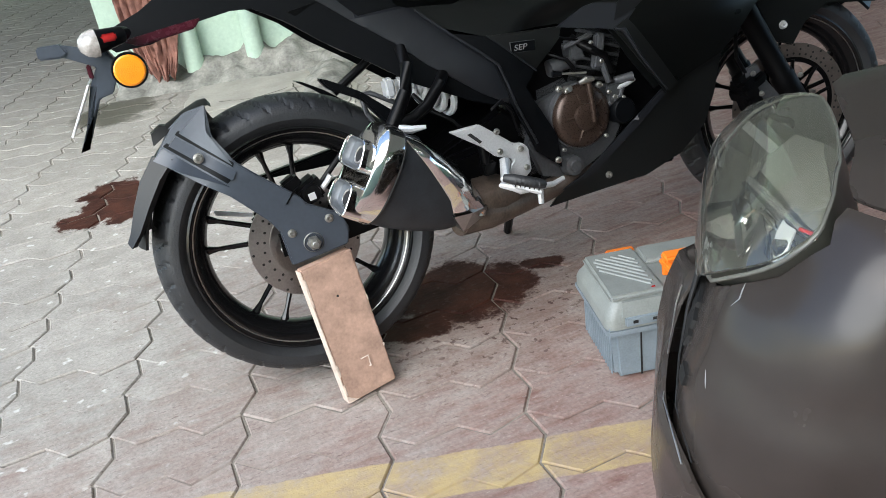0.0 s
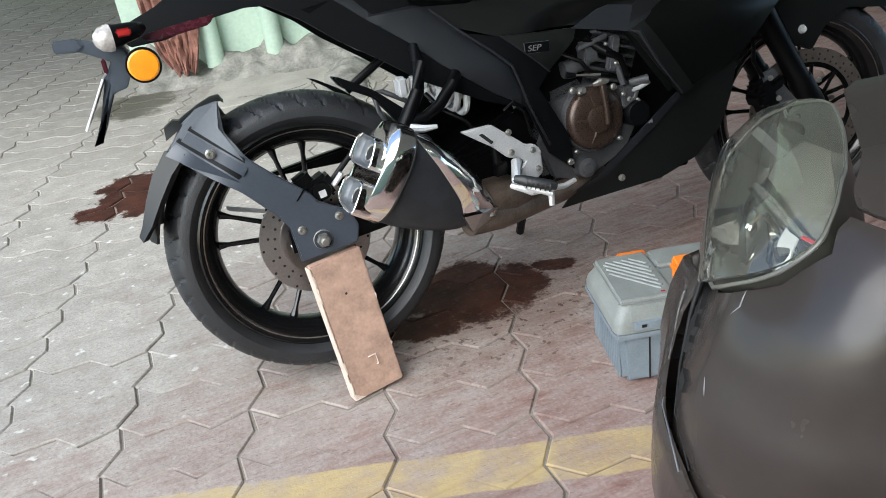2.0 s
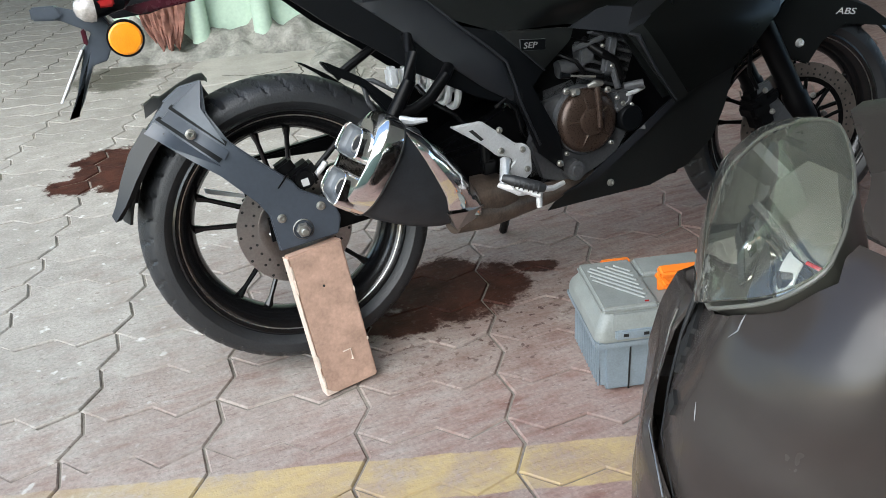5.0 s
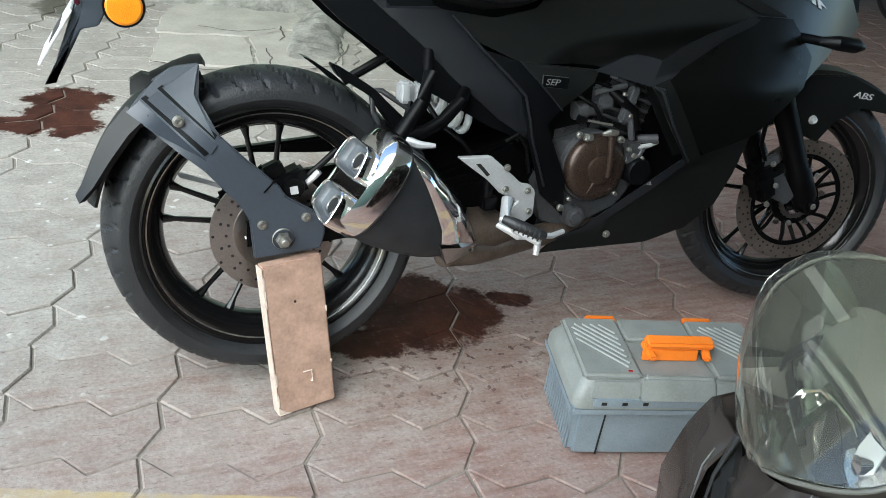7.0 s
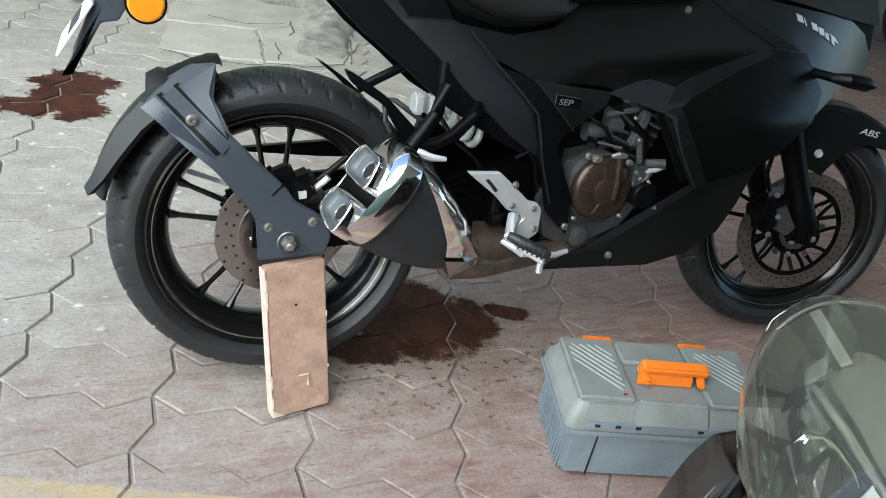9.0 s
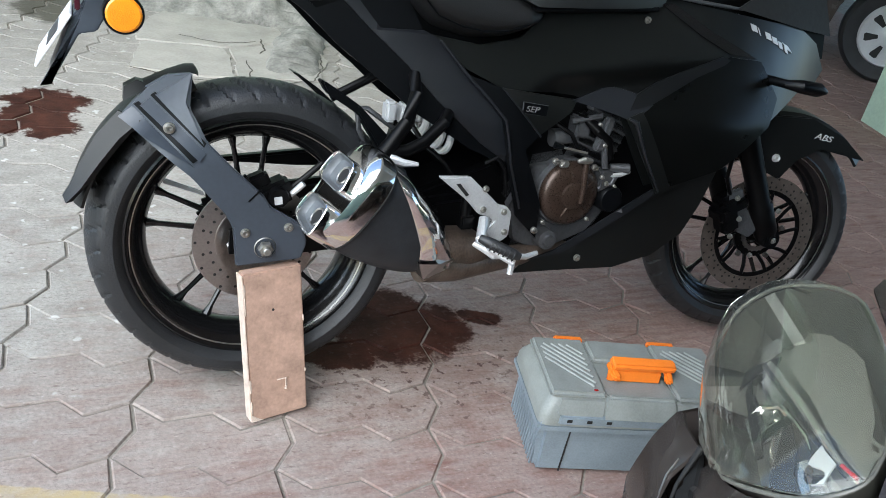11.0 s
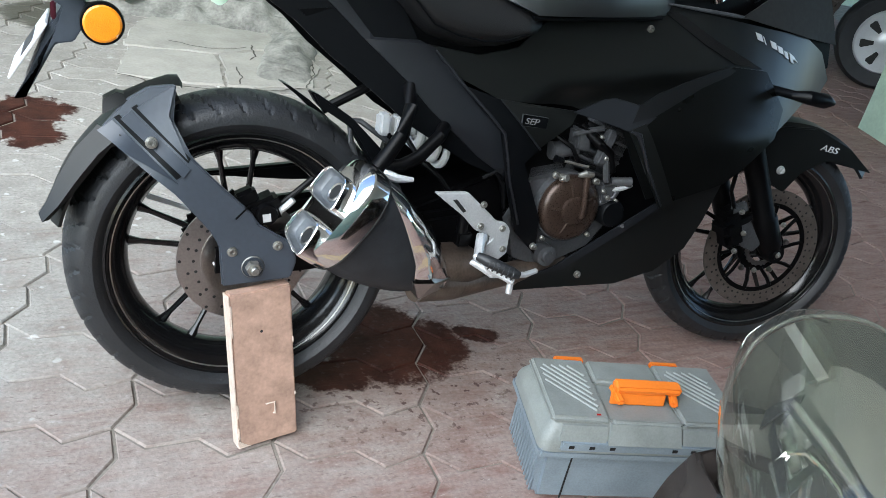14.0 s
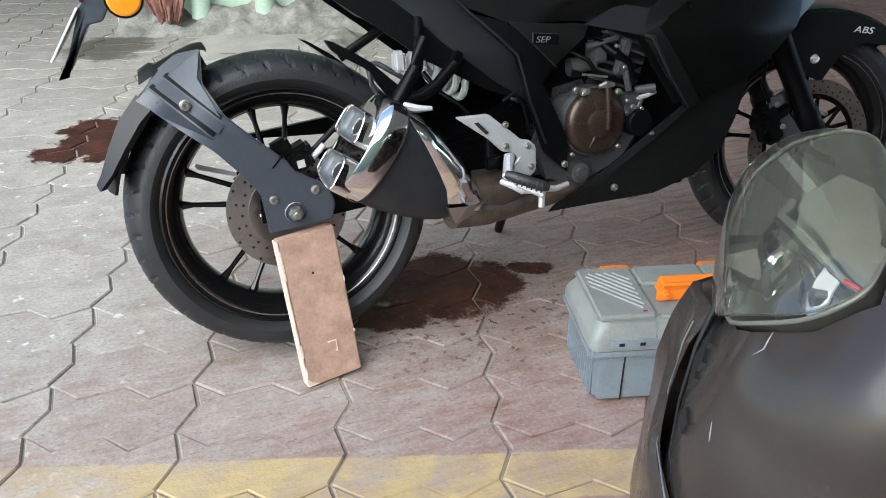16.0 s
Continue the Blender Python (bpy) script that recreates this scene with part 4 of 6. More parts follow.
for bx, bz in ((0.60, 0.503), (0.735, 0.455), (0.775, 0.487), (0.70, 0.49), (0.575, 0.35)):
    bolt(eng, bx, -0.128, bz, 0.009, ZINC, 0.01)
for nm, pts_, rr, mt in (("fuel_rail", [(0.63, -0.115, 0.585), (0.70, -0.12, 0.60)], 0.006, GUNMETAL), ("hose", [(0.60, -0.10, 0.58), (0.63, -0.125, 0.56), (0.65, -0.125, 0.53), (0.69, -0.13, 0.52)], 0.005, DARKM),
                        ("coolant_pipe", [(0.71, -0.125, 0.58), (0.715, -0.13, 0.53), (0.725, -0.13, 0.49)], 0.007, GUNMETAL),
                        ("cable_end", [(0.735, -0.125, 0.47), (0.765, -0.135, 0.476), (0.79, -0.13, 0.482)], 0.005, ALLOY), ("pump_pipe", [(0.72, -0.125, 0.44), (0.75, -0.13, 0.455), (0.76, -0.13, 0.475)], 0.006, GUNMETAL),
                        ("wire", [(0.58, -0.09, 0.60), (0.62, -0.12, 0.61), (0.68, -0.12, 0.59), (0.73, -0.12, 0.56)], 0.003, DARKM)):
    part(nm, tube(pts_, rr, 8), mt, eng)
for bx, bz, br in ((0.615, 0.495, 0.006), (0.66, 0.506, 0.006), (0.71, 0.54, 0.006), (0.69, 0.585, 0.005), (0.72, 0.47, 0.006), (0.755, 0.45, 0.005), (0.59, 0.37, 0.006), (0.70, 0.375, 0.006)):
    bolt(eng, bx, -0.133, bz, br, ZINC, 0.008)
part("drain_boss", lathe([(0.024, 0.02), (0.022, -0.012), (0.014, -0.014), (0.012, -0.02), (0, -0.02)], 20), GUNMETAL, eng, m=pose(0.615, -0.115, 0.325))
part("cable", tube([(0.43, -0.14, 0.50), (0.45, -0.15, 0.515), (0.47, -0.15, 0.49), (0.48, -0.15, 0.44)], 0.004, 8), DARKM, bike)
part("brake_hose", tube([(0.28, -0.10, 0.565), (0.30, -0.13, 0.53), (0.34, -0.14, 0.50), (0.37, -0.15, 0.46)], 0.005, 8), DARKM, bike)
part("master_cylinder", join(tube([(0.385, -0.17, 0.46), (0.385, -0.17, 0.40)], 0.011, 12), box(0.03, 0.025, 0.03, 0.004, (0.388, -0.17, 0.375))), DARKM, bike)

# tail end: lamp, plate, reflector
part("plate_bracket", join(prism([(-0.365, 0.80), (-0.33, 0.797), (-0.27, 0.775), (-0.25, 0.745), (-0.275, 0.70), (-0.30, 0.695), (-0.356, 0.613), (-0.345, 0.615), (-0.30, 0.72), (-0.29, 0.75), (-0.335, 0.776), (-0.366, 0.779)], -0.105, -0.095, 0.002),
                           prism([(-0.27, 0.78), (-0.25, 0.745), (-0.275, 0.70), (-0.30, 0.695), (-0.34, 0.62), (-0.35, 0.62), (-0.31, 0.72), (-0.29, 0.75)], -0.095, 0.06, 0.003)), GREYP, bike)
pl = part("number_plate", moved(box(0.004, 0.20, 0.10, 0.001), pose(-0.366, -0.008, 0.640, 0, 33, 0)), WHITEPLATE, bike, "white number plate seen edge-on")
part("plate_bar", moved(box(0.001, 0.15, 0.03), pose(-0.366, -0.008, 0.640, 0, 33, 0) @ pose(-0.0025, 0, 0.035)), INK, pl)
rf = part("side_reflector", lathe([(0.031, 0.012), (0.031, -0.006), (0.030, -0.010), (0.027, -0.010), (0.027, 0), (0, 0)], 40), DARKM, bike, m=pose(-0.237, -0.145, 0.735))
part("amber_lens", lathe([(0.027, 0.002), (0.027, -0.010), (0.024, -0.0125), (0, -0.014)], 40), AMBER, rf, "round amber reflector")
part("reflector_stem", tube([(-0.237, -0.14, 0.735), (-0.255, -0.09, 0.745)], 0.014, 12), DARKM, bike)
ind = part("rear_indicator", tube([(-0.225, -0.09, 0.797), (-0.235, -0.125, 0.795), (-0.268, -0.13, 0.792), (-0.276, -0.13, 0.792)], [0.010, 0.015, 0.020, 0.022], 18), MATTE, bike, "black rear indicator with clear and red lenses")
part("red_lens", moved(box(0.026, 0.006, 0.014, 0.003), pose(-0.254, -0.149, 0.788)), RED, ind, "small red lens")
part("clear_lens", moved(lathe([(0.024, 0), (0.024, -0.008), (0.020, -0.020), (0.011, -0.029), (0, -0.032)], 28), pose(-0.276, -0.13, 0.790, 0, 0, -80)), CLEAR, ind)
part("bulb", moved(lathe([(0.020, 0), (0.016, -0.004), (0.007, -0.006), (0.006, -0.014), (0, -0.017)], 16), pose(-0.277, -0.13, 0.790, 0, 0, -80)), REFLECTOR, ind)
part("rear_reflector", box(0.008, 0.006, 0.026, 0.002, (-0.302, -0.107, 0.731)), DARKRED, bike)
part("plate_lamp", prism([(-0.375, 0.802), (-0.335, 0.800), (-0.325, 0.782), (-0.34, 0.776), (-0.376, 0.780)], -0.11, -0.04, 0.003), GREYP, bike)
part("tail_lamp", prism([(-0.235, 0.783), (-0.155, 0.791), (-0.09, 0.796), (-0.105, 0.779), (-0.21, 0.768)], -0.092, -0.06, 0.003), DARKRED, bike)

# ---- the block under the swingarm ----
bx = Vector((0.985, 0.174, 0)).normalized()
foot, head = Vector((0.038, -0.189, 0)), Vector((0.011, -0.131, 0.307))
bz_ = (head - foot).normalized()
by = bz_.cross(bx).normalized()
bx = by.cross(bz_)
BM = Matrix.Translation(foot) @ Matrix(((*bx, 0), (*by, 0), (*bz_, 0), (0, 0, 0, 1))).transposed()
block = tagged(new("prop_block"), "reddish-brown wooden plank standing upright under the swingarm", "plank")
block.matrix_basis = BM
bm = box(0.116, 0.03, 0.312, 0.003, (0, 0, 0.0035))
part("board", bm, BOARD, block)
part("edge_strip", box(0.0022, 0.029, 0.308, 0.0006, (-0.0588, 0, 0.005)), BOARDEDGE, block)
part("corner_chip", prism([(-0.0585, 0.005), (-0.035, 0.005), (-0.047, 0.012), (-0.0585, 0.022)], -0.0157, -0.014), BOARDEDGE, block)
random.seed(4)
for k in range(4, 13):
    zz = random.uniform(0.01, 0.30)
    xx = random.choice((-0.0605, -0.0605, 0.0605))
    sx, sz = random.uniform(0.0012, 0.003), random.uniform(0.004, 0.016)
    bmc = bmesh.new()
    bmesh.ops.create_icosphere(bmc, subdivisions=2, radius=1)
    for v in bmc.verts:
        v.co = Vector((v.co.x * sx, v.co.y * 0.0015, v.co.z * sz)) * (1 + 0.35 * noise.noise(v.co * 3 + Vector((k, 0, 0))))
    part("chip", bmc, BOARDEDGE, block, m=pose(xx * 0.94, -0.0148, max(0.018, min(0.30, zz))))
part("nail_hole", lathe([(0, -0.0005), (0.0025, -0.0005), (0.003, 0.001)], 10), BLACKHOLE, block, m=pose(-0.003, -0.0152, 0.235))
part("nail", tube([(0.012, -0.015, 0.062), (0.012, -0.022, 0.064), (0.013, -0.022, 0.088), (-0.004, -0.018, 0.086)], 0.0016, 8), BOARDEDGE, block)

# ---- the tool box ----
tb = tagged(new("tool_box"), "grey plastic tool box with bright orange handle, closed, dusty", "tool box")
tb.matrix_basis = pose(0.702, -0.400, 0.0, 0, 0, -14.3)
bm = box(0.40, 0.20, 0.125, 0.012, (0, 0, 0.0))
for v in bm.verts:
    k = 0.965 + 0.035 * min(1, v.co.z / 0.12)
    v.co.x *= k
    v.co.y *= k
tub = part("tub", bm, BOXBLUE, tb, "bluish grey lower tub")
for k in range(14):
    part("rib", box(0.003, 0.006, 0.10, 0.001, (-0.198 - 0.0005, -0.085 + 0.013 * k, 0.012)), BOXBLUE, tub)
for xx in (-0.14, 0.14):
    part("groove", box(0.003, 0.002, 0.105, 0, (xx, -0.0995, 0.008)), BLACKHOLE, tub)
part("rim", box(0.425, 0.222, 0.022, 0.006, (0, 0, 0.113)), BOXBLUE, tb)
bm = bmesh.new()
rings = []
for zz, hx, hy in ((0.131, 0.212, 0.110), (0.150, 0.2115, 0.1095), (0.160, 0.209, 0.106), (0.176, 0.199, 0.097), (0.182, 0.196, 0.094), (0.185, 0.193, 0.091), (0.186, 0.186, 0.084)):
    ring = []
    for cx, cy, a0 in ((1, 1, 0), (-1, 1, 90), (-1, -1, 180), (1, -1, 270)):
        for k in range(7):
            a = radians(a0 + 15 * k)
            ring.append(bm.verts.new((cx * (hx - 0.02) + 0.02 * math.cos(a), cy * (hy - 0.02) + 0.02 * math.sin(a), zz)))
    rings.append(ring)
for p, q in zip(rings, rings[1:]):
    for k in range(len(p)):
        bm.faces.new((p[k], p[(k + 1) % len(p)], q[(k + 1) % len(p)], q[k]))
bm.faces.new(rings[-1])
lid = part("lid", bm, BOXGREY, tb, "dusty grey ribbed lid")
for nm, x0, x1, y0, y1 in (("lid_pad", -0.197, -0.083, -0.092, 0.092), ("lid_pad", 0.063, 0.195, -0.092, 0.092), ("back_ledge", -0.081, 0.061, 0.022, 0.092), ("front_ledge", -0.081, 0.061, -0.098, -0.083)):
    part(nm, box(x1 - x0, y1 - y0, 0.016, 0.006, ((x0 + x1) / 2, (y0 + y1) / 2, 0.181), segments=3), BOXGREY, lid)
for x0, x1 in ((-0.182, -0.098), (0.082, 0.168)):
    for k in range(9):
        # parallel ridges slanting over the pad, cut off at its margins
        c = -0.075 + 0.0185 * k
        pa, pb = (x0, c + 0.094), (x1, c)
        ya, yb = min(pa[1], 0.066), max(pb[1], -0.068)
        xa, xb = x0 + (pa[1] - ya) / 0.094 * (x1 - x0), x1 - (yb - pb[1]) / 0.094 * (x1 - x0)
        if xb - xa > 0.015:
            part("lid_rib", tube([(xa, ya, 0.1965), (xb, yb, 0.1965)], 0.0034, 8), BOXGREY, lid)
part("handle_recess", box(0.140, 0.098, 0.003, 0.001, (-0.010, -0.032, 0.1855)), BOXGREY, lid)
part("front_flap", wedge([(-0.083, 0.190), (0.056, 0.190), (0.060, 0.156), (-0.086, 0.156)], (-0.098, -0.098, -0.116, -0.116), -0.09), BOXGREY, lid, smooth=0)
part("front_flap", wedge([(-0.175, 0.184), (-0.088, 0.184), (-0.090, 0.158), (-0.180, 0.158)], (-0.097, -0.097, -0.111, -0.111), -0.09), BOXGREY, lid, smooth=0)
part("front_flap", wedge([(0.062, 0.184), (0.165, 0.184), (0.170, 0.158), (0.064, 0.158)], (-0.097, -0.097, -0.111, -0.111), -0.09), BOXGREY, lid, smooth=0)
part("latch_strip", box(0.35, 0.012, 0.022, 0.003, (0.0, -0.108, 0.136)), BOXBLUE, lid)
for xx in (-0.155, -0.115, -0.075, 0.05, 0.088, 0.126):
    part("latch_hole", box(0.010, 0.002, 0.006, 0, (xx, -0.1145, 0.144)), BLACKHOLE, lid)
hd = part("handle", join(moved(box(0.136, 0.028, 0.017, 0.005, segments=3), pose(0.006, -0.020, 0.214, 14, 0, 0)),
                         moved(box(0.016, 0.046, 0.012, 0.004), pose(-0.056, -0.030, 0.202, 12, 0, 8)), moved(box(0.016, 0.046, 0.012, 0.004), pose(0.060, -0.030, 0.202, 12, 0, -12))), ORANGE, tb, "orange folded carrying handle")
part("handle_plate", moved(box(0.112, 0.006, 0.024, 0.002), pose(-0.012, -0.036, 0.190, -12, 0, 0)), ORANGE, hd)
for xx in (-0.11, 0.10):
    part("hinge", box(0.062, 0.014, 0.012, 0.003, (xx, 0.101, 0.180)), ORANGE, tb, "orange hinge tab")
part("tag_mark", box(0.008, 0.004, 0.001, 0, (-0.105, -0.080, 0.1973)), RED, tb)

# ---- wall, added unseen ceiling and walls, far things ----
GRID = radians(-17.5)
EU, EV = Vector((math.cos(GRID), math.sin(GRID), 0)), Vector((-math.sin(GRID), math.cos(GRID), 0))


def ab(a, b, z=0.0):
    """A place from the paving's own axes."""
    return a * EU + b * EV + Vector((0, 0, z))


def grid_box(name, a0, a1, b0, b1, z0, z1, mat, parent=None, label="", bevel=0.0):
    bm = box(a1 - a0, b1 - b0, z1 - z0, bevel, ((a0 + a1) / 2, (b0 + b1) / 2, z0))
    return part(name, bm, mat, parent, label, m=pose(0, 0, 0, 0, 0, -17.5))


w = grid_box("wall_north", -1.29, 1.2, 3.02, 3.25, -0.02, 2.7, MINT)
tagged(w, "mint green painted plaster wall with cement base", "wall", kind="structure")
# Unseen ceilings, added to hold back sky light; their edges set the falloff.
ce = grid_box("ceiling", -8.0, 7.0, 0.9, 9.0, 2.7, 2.9, CEIL)
tagged(grid_box("ceiling_front_blocker", 0.15, 7.0, -4.6, 0.9, 2.7, 2.9, CEIL), "unseen pale ceiling added to hold back sky light", "ceiling", kind="structure")
tagged(ce, "unseen pale ceiling added to hold back sky light", "ceiling", kind="structure")
# Unseen low wall, added; its height sets how much eastern sky shines in.
tagged(grid_box("wall_east_blocker", 7.2, 7.4, -4.6, 2.2, -0.02, 1.2, MINT), "unseen low wall added to limit sky light from the east", "wall", kind="structure")
# Unseen wall, added to shut out light from the far side.
wb = grid_box("wall_back_blocker", -8.0, 9.0, 8.6, 8.8, -0.02, 2.7, MINT)
tagged(wb, "unseen wall added to shut out light", "wall", kind="structure")
# Unseen wall behind the camera, added to darken the bike's reflections.
ws = grid_box("wall_south_blocker", -0.6, 6.0, -4.6, -4.4, -0.02, 2.7, MINT)
tagged(ws, "unseen wall added to shut out light", "wall", kind="structure")
PIPES, CLOTH_A, CLOTH_TOP = (-0.82, -0.48), -0.98, 0.50


# pipes down the wall
def wall_pipe(a, tilt):
    ob = part("wall_pipe", tube([(0, 0, 0.06), (0.0, 0, 0.25), (tilt, 0, 2.7)], [0.052, 0.05, 0.05], 20), MINT)
    ob.matrix_basis = Matrix.Translation(ab(a, 2.955))
    return tagged(ob, "mint green painted drain pipe standing against the wall", "pipe", group="pipes on the wall")


for a_ in PIPES:
    wall_pipe(a_, 0.0)


def lumps(name, a0, a1, b0, b1, height, seed, mat, label, step=0.015):
    """A rough hand-laid cement heap over a rectangle of the paving's axes; height(u, v) from 0 to 1 each way."""
    bm = bmesh.new()
    na, nb = int((a1 - a0) / step) + 1, int((b1 - b0) / step) + 1
    vs = []
    for i in range(na + 1):
        row = []
        for j in range(nb + 1):
            u, v = i / na, j / nb
            p = ab(a0 + (a1 - a0) * u, b0 + (b1 - b0) * v)
            q = p * 6 + Vector((seed, 0, 0))
            h = height(u, v) * (1 + 1.0 * noise.noise(q) + 0.4 * abs(noise.noise(q * 2.1))) + 0.010 * noise.noise(q * 2.5) + 0.004 * noise.noise(q * 9)
            p.x += 0.02 * noise.noise(q * 2 + Vector((9, 0, 0)))
            p.y += 0.02 * noise.noise(q * 2 + Vector((0, 9, 0)))
            row.append(bm.verts.new((p.x, p.y, max(h, 0) - 0.004)))
        vs.append(row)
    for i in range(na):
        for j in range(nb):
            bm.faces.new((vs[i][j], vs[i + 1][j], vs[i + 1][j + 1], vs[i][j + 1]))
    ob = part(name, bm, mat, smooth=50)
    return tagged(ob, label, "cement", kind="structure")


lumps("trim_cement", -1.25, 1.2, 2.74, 3.03, lambda u, v: 0.12 * max(0, v - 0.15) ** 0.8 * (0.75 + 0.5 * abs(math.sin(u * 23 + 3 * math.sin(u * 9)))), 3, MORTAR, "rough broken cement fillet along the wall's foot")
lumps("trim_ramp", -0.20, 0.04, 2.02, 2.84, lambda u, v: 0.05 * (math.sin(math.pi * u) ** 0.4 if 0 < u < 1 else 0) * (min(1, v * 5) * min(1, (1 - v) * 6)), 8, MORTAR, "low rough cement strip on the paving")

SLAB = material("smooth_grey_cement", (0.40, 0.375, 0.33), 0.9, vary=0.22, scale=5, fine=90, bump=0.3)


def cement_slab(outline, z, seed):
    """A thin hand-laid cement sheet with a ragged edge over the pavers."""
    ragged = []
    for p, q in zip(outline, outline[1:] + outline[:1]):
        count = max(2, int(math.hypot(q[0] - p[0], q[1] - p[1]) / 0.025))
        for k in range(count):
            a, b_ = p[0] + (q[0] - p[0]) * k / count, p[1] + (q[1] - p[1]) * k / count
            ragged.append((a + 0.016 * noise.noise((a * 14, b_ * 14, seed)), b_ + 0.016 * noise.noise((a * 14, b_ * 14, seed + 7))))
    bm = bmesh.new()
    low = [bm.verts.new(ab(a, b_, -0.004)) for a, b_ in ragged]
    ca, cb = sum(p[0] for p in ragged) / len(ragged), sum(p[1] for p in ragged) / len(ragged)
    top = [bm.verts.new(ab(a + (ca - a) * 0.02, b_ + (cb - b_) * 0.02, z + 0.002 * noise.noise((a * 9, b_ * 9, seed)))) for a, b_ in ragged]
    n = len(ragged)
    for i in range(n):
        bm.faces.new((low[i], low[(i + 1) % n], top[(i + 1) % n], top[i]))
    bmesh.ops.triangulate(bm, faces=[bm.faces.new(top)])
    ob = part("cement_slab", bm, SLAB, smooth=40)
    return tagged(ob, "thin smooth grey cement patch over the pavers", "cement", kind="structure")


cement_slab([(-0.71, 1.84), (-0.44, 1.86), (-0.30, 1.90), (-0.34, 2.12), (-0.40, 2.30), (-0.62, 2.26), (-0.76, 2.22), (-0.73, 2.0)], 0.006, 2)
cement_slab([(-0.285, 1.90), (-0.17, 1.93), (0.05, 2.03), (0.07, 2.35), (0.0, 2.52), (-0.2, 2.48), (-0.385, 2.31), (-0.325, 2.12)], 0.0065, 5)
cement_slab([(-0.79, 2.25), (-0.62, 2.28), (-0.395, 2.33), (-0.21, 2.50), (0.0, 2.55), (0.02, 2.84), (-0.78, 2.84), (-0.83, 2.6)], 0.005, 9)

CRACKDIRT = material("dark_crack_dirt", (0.09, 0.08, 0.065), 0.95, vary=0.4, scale=30, fine=200, bump=0.3)


def crack(line, radius):
    """A ragged dirt-filled crack in the cement, sunk to half its width."""
    pts = []
    for (a, b), (c, d) in zip(line, line[1:]):
        count = max(2, int(math.hypot(c - a, d - b) / 0.02))
        for k in range(count):
            pa, pb = a + (c - a) * k / count, b + (d - b) * k / count
            pts.append(ab(pa + 0.012 * noise.noise((pa * 20, pb * 20, 1)), pb + 0.012 * noise.noise((pa * 20, pb * 20, 5)), 0.0075))
    sizes = [radius * (0.6 + 0.7 * abs(noise.noise(p * 25))) for p in pts]
    bm = tube(pts, sizes, 6)
    for v in bm.verts:
        v.co.z = 0.0075 + (v.co.z - 0.0075) * 0.25
    return tagged(part("trim_crack", bm, CRACKDIRT), "dark dirt-filled crack in the cement patch", "crack", kind="structure")


CRACKS = (([(-0.705, 1.841), (-0.615, 1.817), (-0.543, 1.782), (-0.347, 1.813), (-0.225, 1.874), (-0.116, 1.893), (0.025, 2.0), (0.05, 2.2), (0.03, 2.4)], 0.0045), ([(-0.288, 2.153), (-0.245, 2.014), (-0.24, 1.903)], 0.004),
          ([(-0.266, 2.535), (-0.23, 2.363), (-0.243, 2.265)], 0.005), ([(-0.568, 1.667), (-0.543, 1.782)], 0.004), ([(-0.625, 2.405), (-0.445, 2.374), (-0.26, 2.489)], 0.003))
for line, r_ in CRACKS:
    crack(line, r_)

# cloth on the wall
bm = bmesh.new()
CW, CH, rows = 0.30, CLOTH_TOP, []
for j in range(29):
    v = j / 28
    row = []
    for i in range(41):
        u = i / 40
        half = CW / 2 * (0.98 - 0.25 * v * v) - (0.05 * v ** 3)
        wave = 0.030 * noise.noise((u * 7 + 0.6 * math.sin(5 * v), v * 1.6, 3)) + 0.022 * noise.noise((u * 15, v * 4, 9)) + 0.012 * noise.noise((u * 26, v * 13, 5))
        low = 0.05 * math.sin(u * 9 + 1) ** 2 * v ** 2 + 0.06 * abs(u - 0.55) * v
        row.append(bm.verts.new(((u - 0.5) * 2 * half, wave - 0.02 + 0.01 * noise.noise((u * 6, v * 6, 0)), CH * (1 - v) + low + 0.02)))
    rows.append(row)
for p, q in zip(rows, rows[1:]):
    for i in range(40):
        bm.faces.new((p[i], p[i + 1], q[i + 1], q[i]))
cl = part("hanging_cloth", bm, CLOTH, smooth=60)
cl.modifiers.new("thickness", 'SOLIDIFY').thickness = 0.004
cl.matrix_basis = Matrix.Translation(ab(CLOTH_A, 2.88)) @ pose(0, 0, 0, 0, 0, -17.5)
tagged(cl, "crumpled dusty maroon cloth hanging against the wall", "cloth")

# pillar at the far side
pr = grid_box("pillar", 3.12, 3.5, 2.3, 2.79, -0.02, 2.7, MINT)
tagged(pr, "mint green painted square pillar", "pillar", kind="structure")

# ---- far parked car ----
fc = tagged(new("parked_car"), "dark car with silver hubcap parked behind the pillar", "car")
fc.matrix_basis = pose(4.80, 2.52, 0, 0, 0, -45)
# local y points towards the bay's back; the wheel's face looks along -y
arch = [(0.40 * math.cos(radians(a)), 0.33 + 0.40 * math.sin(radians(a))) for a in range(160, 10, -15)]
part("body", prism([(-0.75, 0.25), (-0.42, 0.22)] + arch + [(0.42, 0.22), (2.6, 0.22), (2.7, 0.9), (1.9, 1.0), (1.3, 1.45), (0.4, 1.4), (-0.1, 0.98), (-0.75, 0.85)], 0.06, 1.6, 0.03), CARPAINT, fc)
fw = part("wheel", lathe([(0.20, 0.02), (0.30, 0.0), (0.325, 0.03), (0.33, 0.08), (0.33, 0.16), (0.30, 0.2), (0.1, 0.2)], 48), RUBBER, fc, m=pose(0, 0, 0.33))
hub = part("hubcap", lathe([(0, -0.012), (0.045, -0.014), (0.06, -0.006), (0.10, -0.010), (0.19, -0.004), (0.205, -0.008), (0.215, 0.01), (0.20, 0.03)], 56), HUBCAP, fw, "silver plastic hubcap")
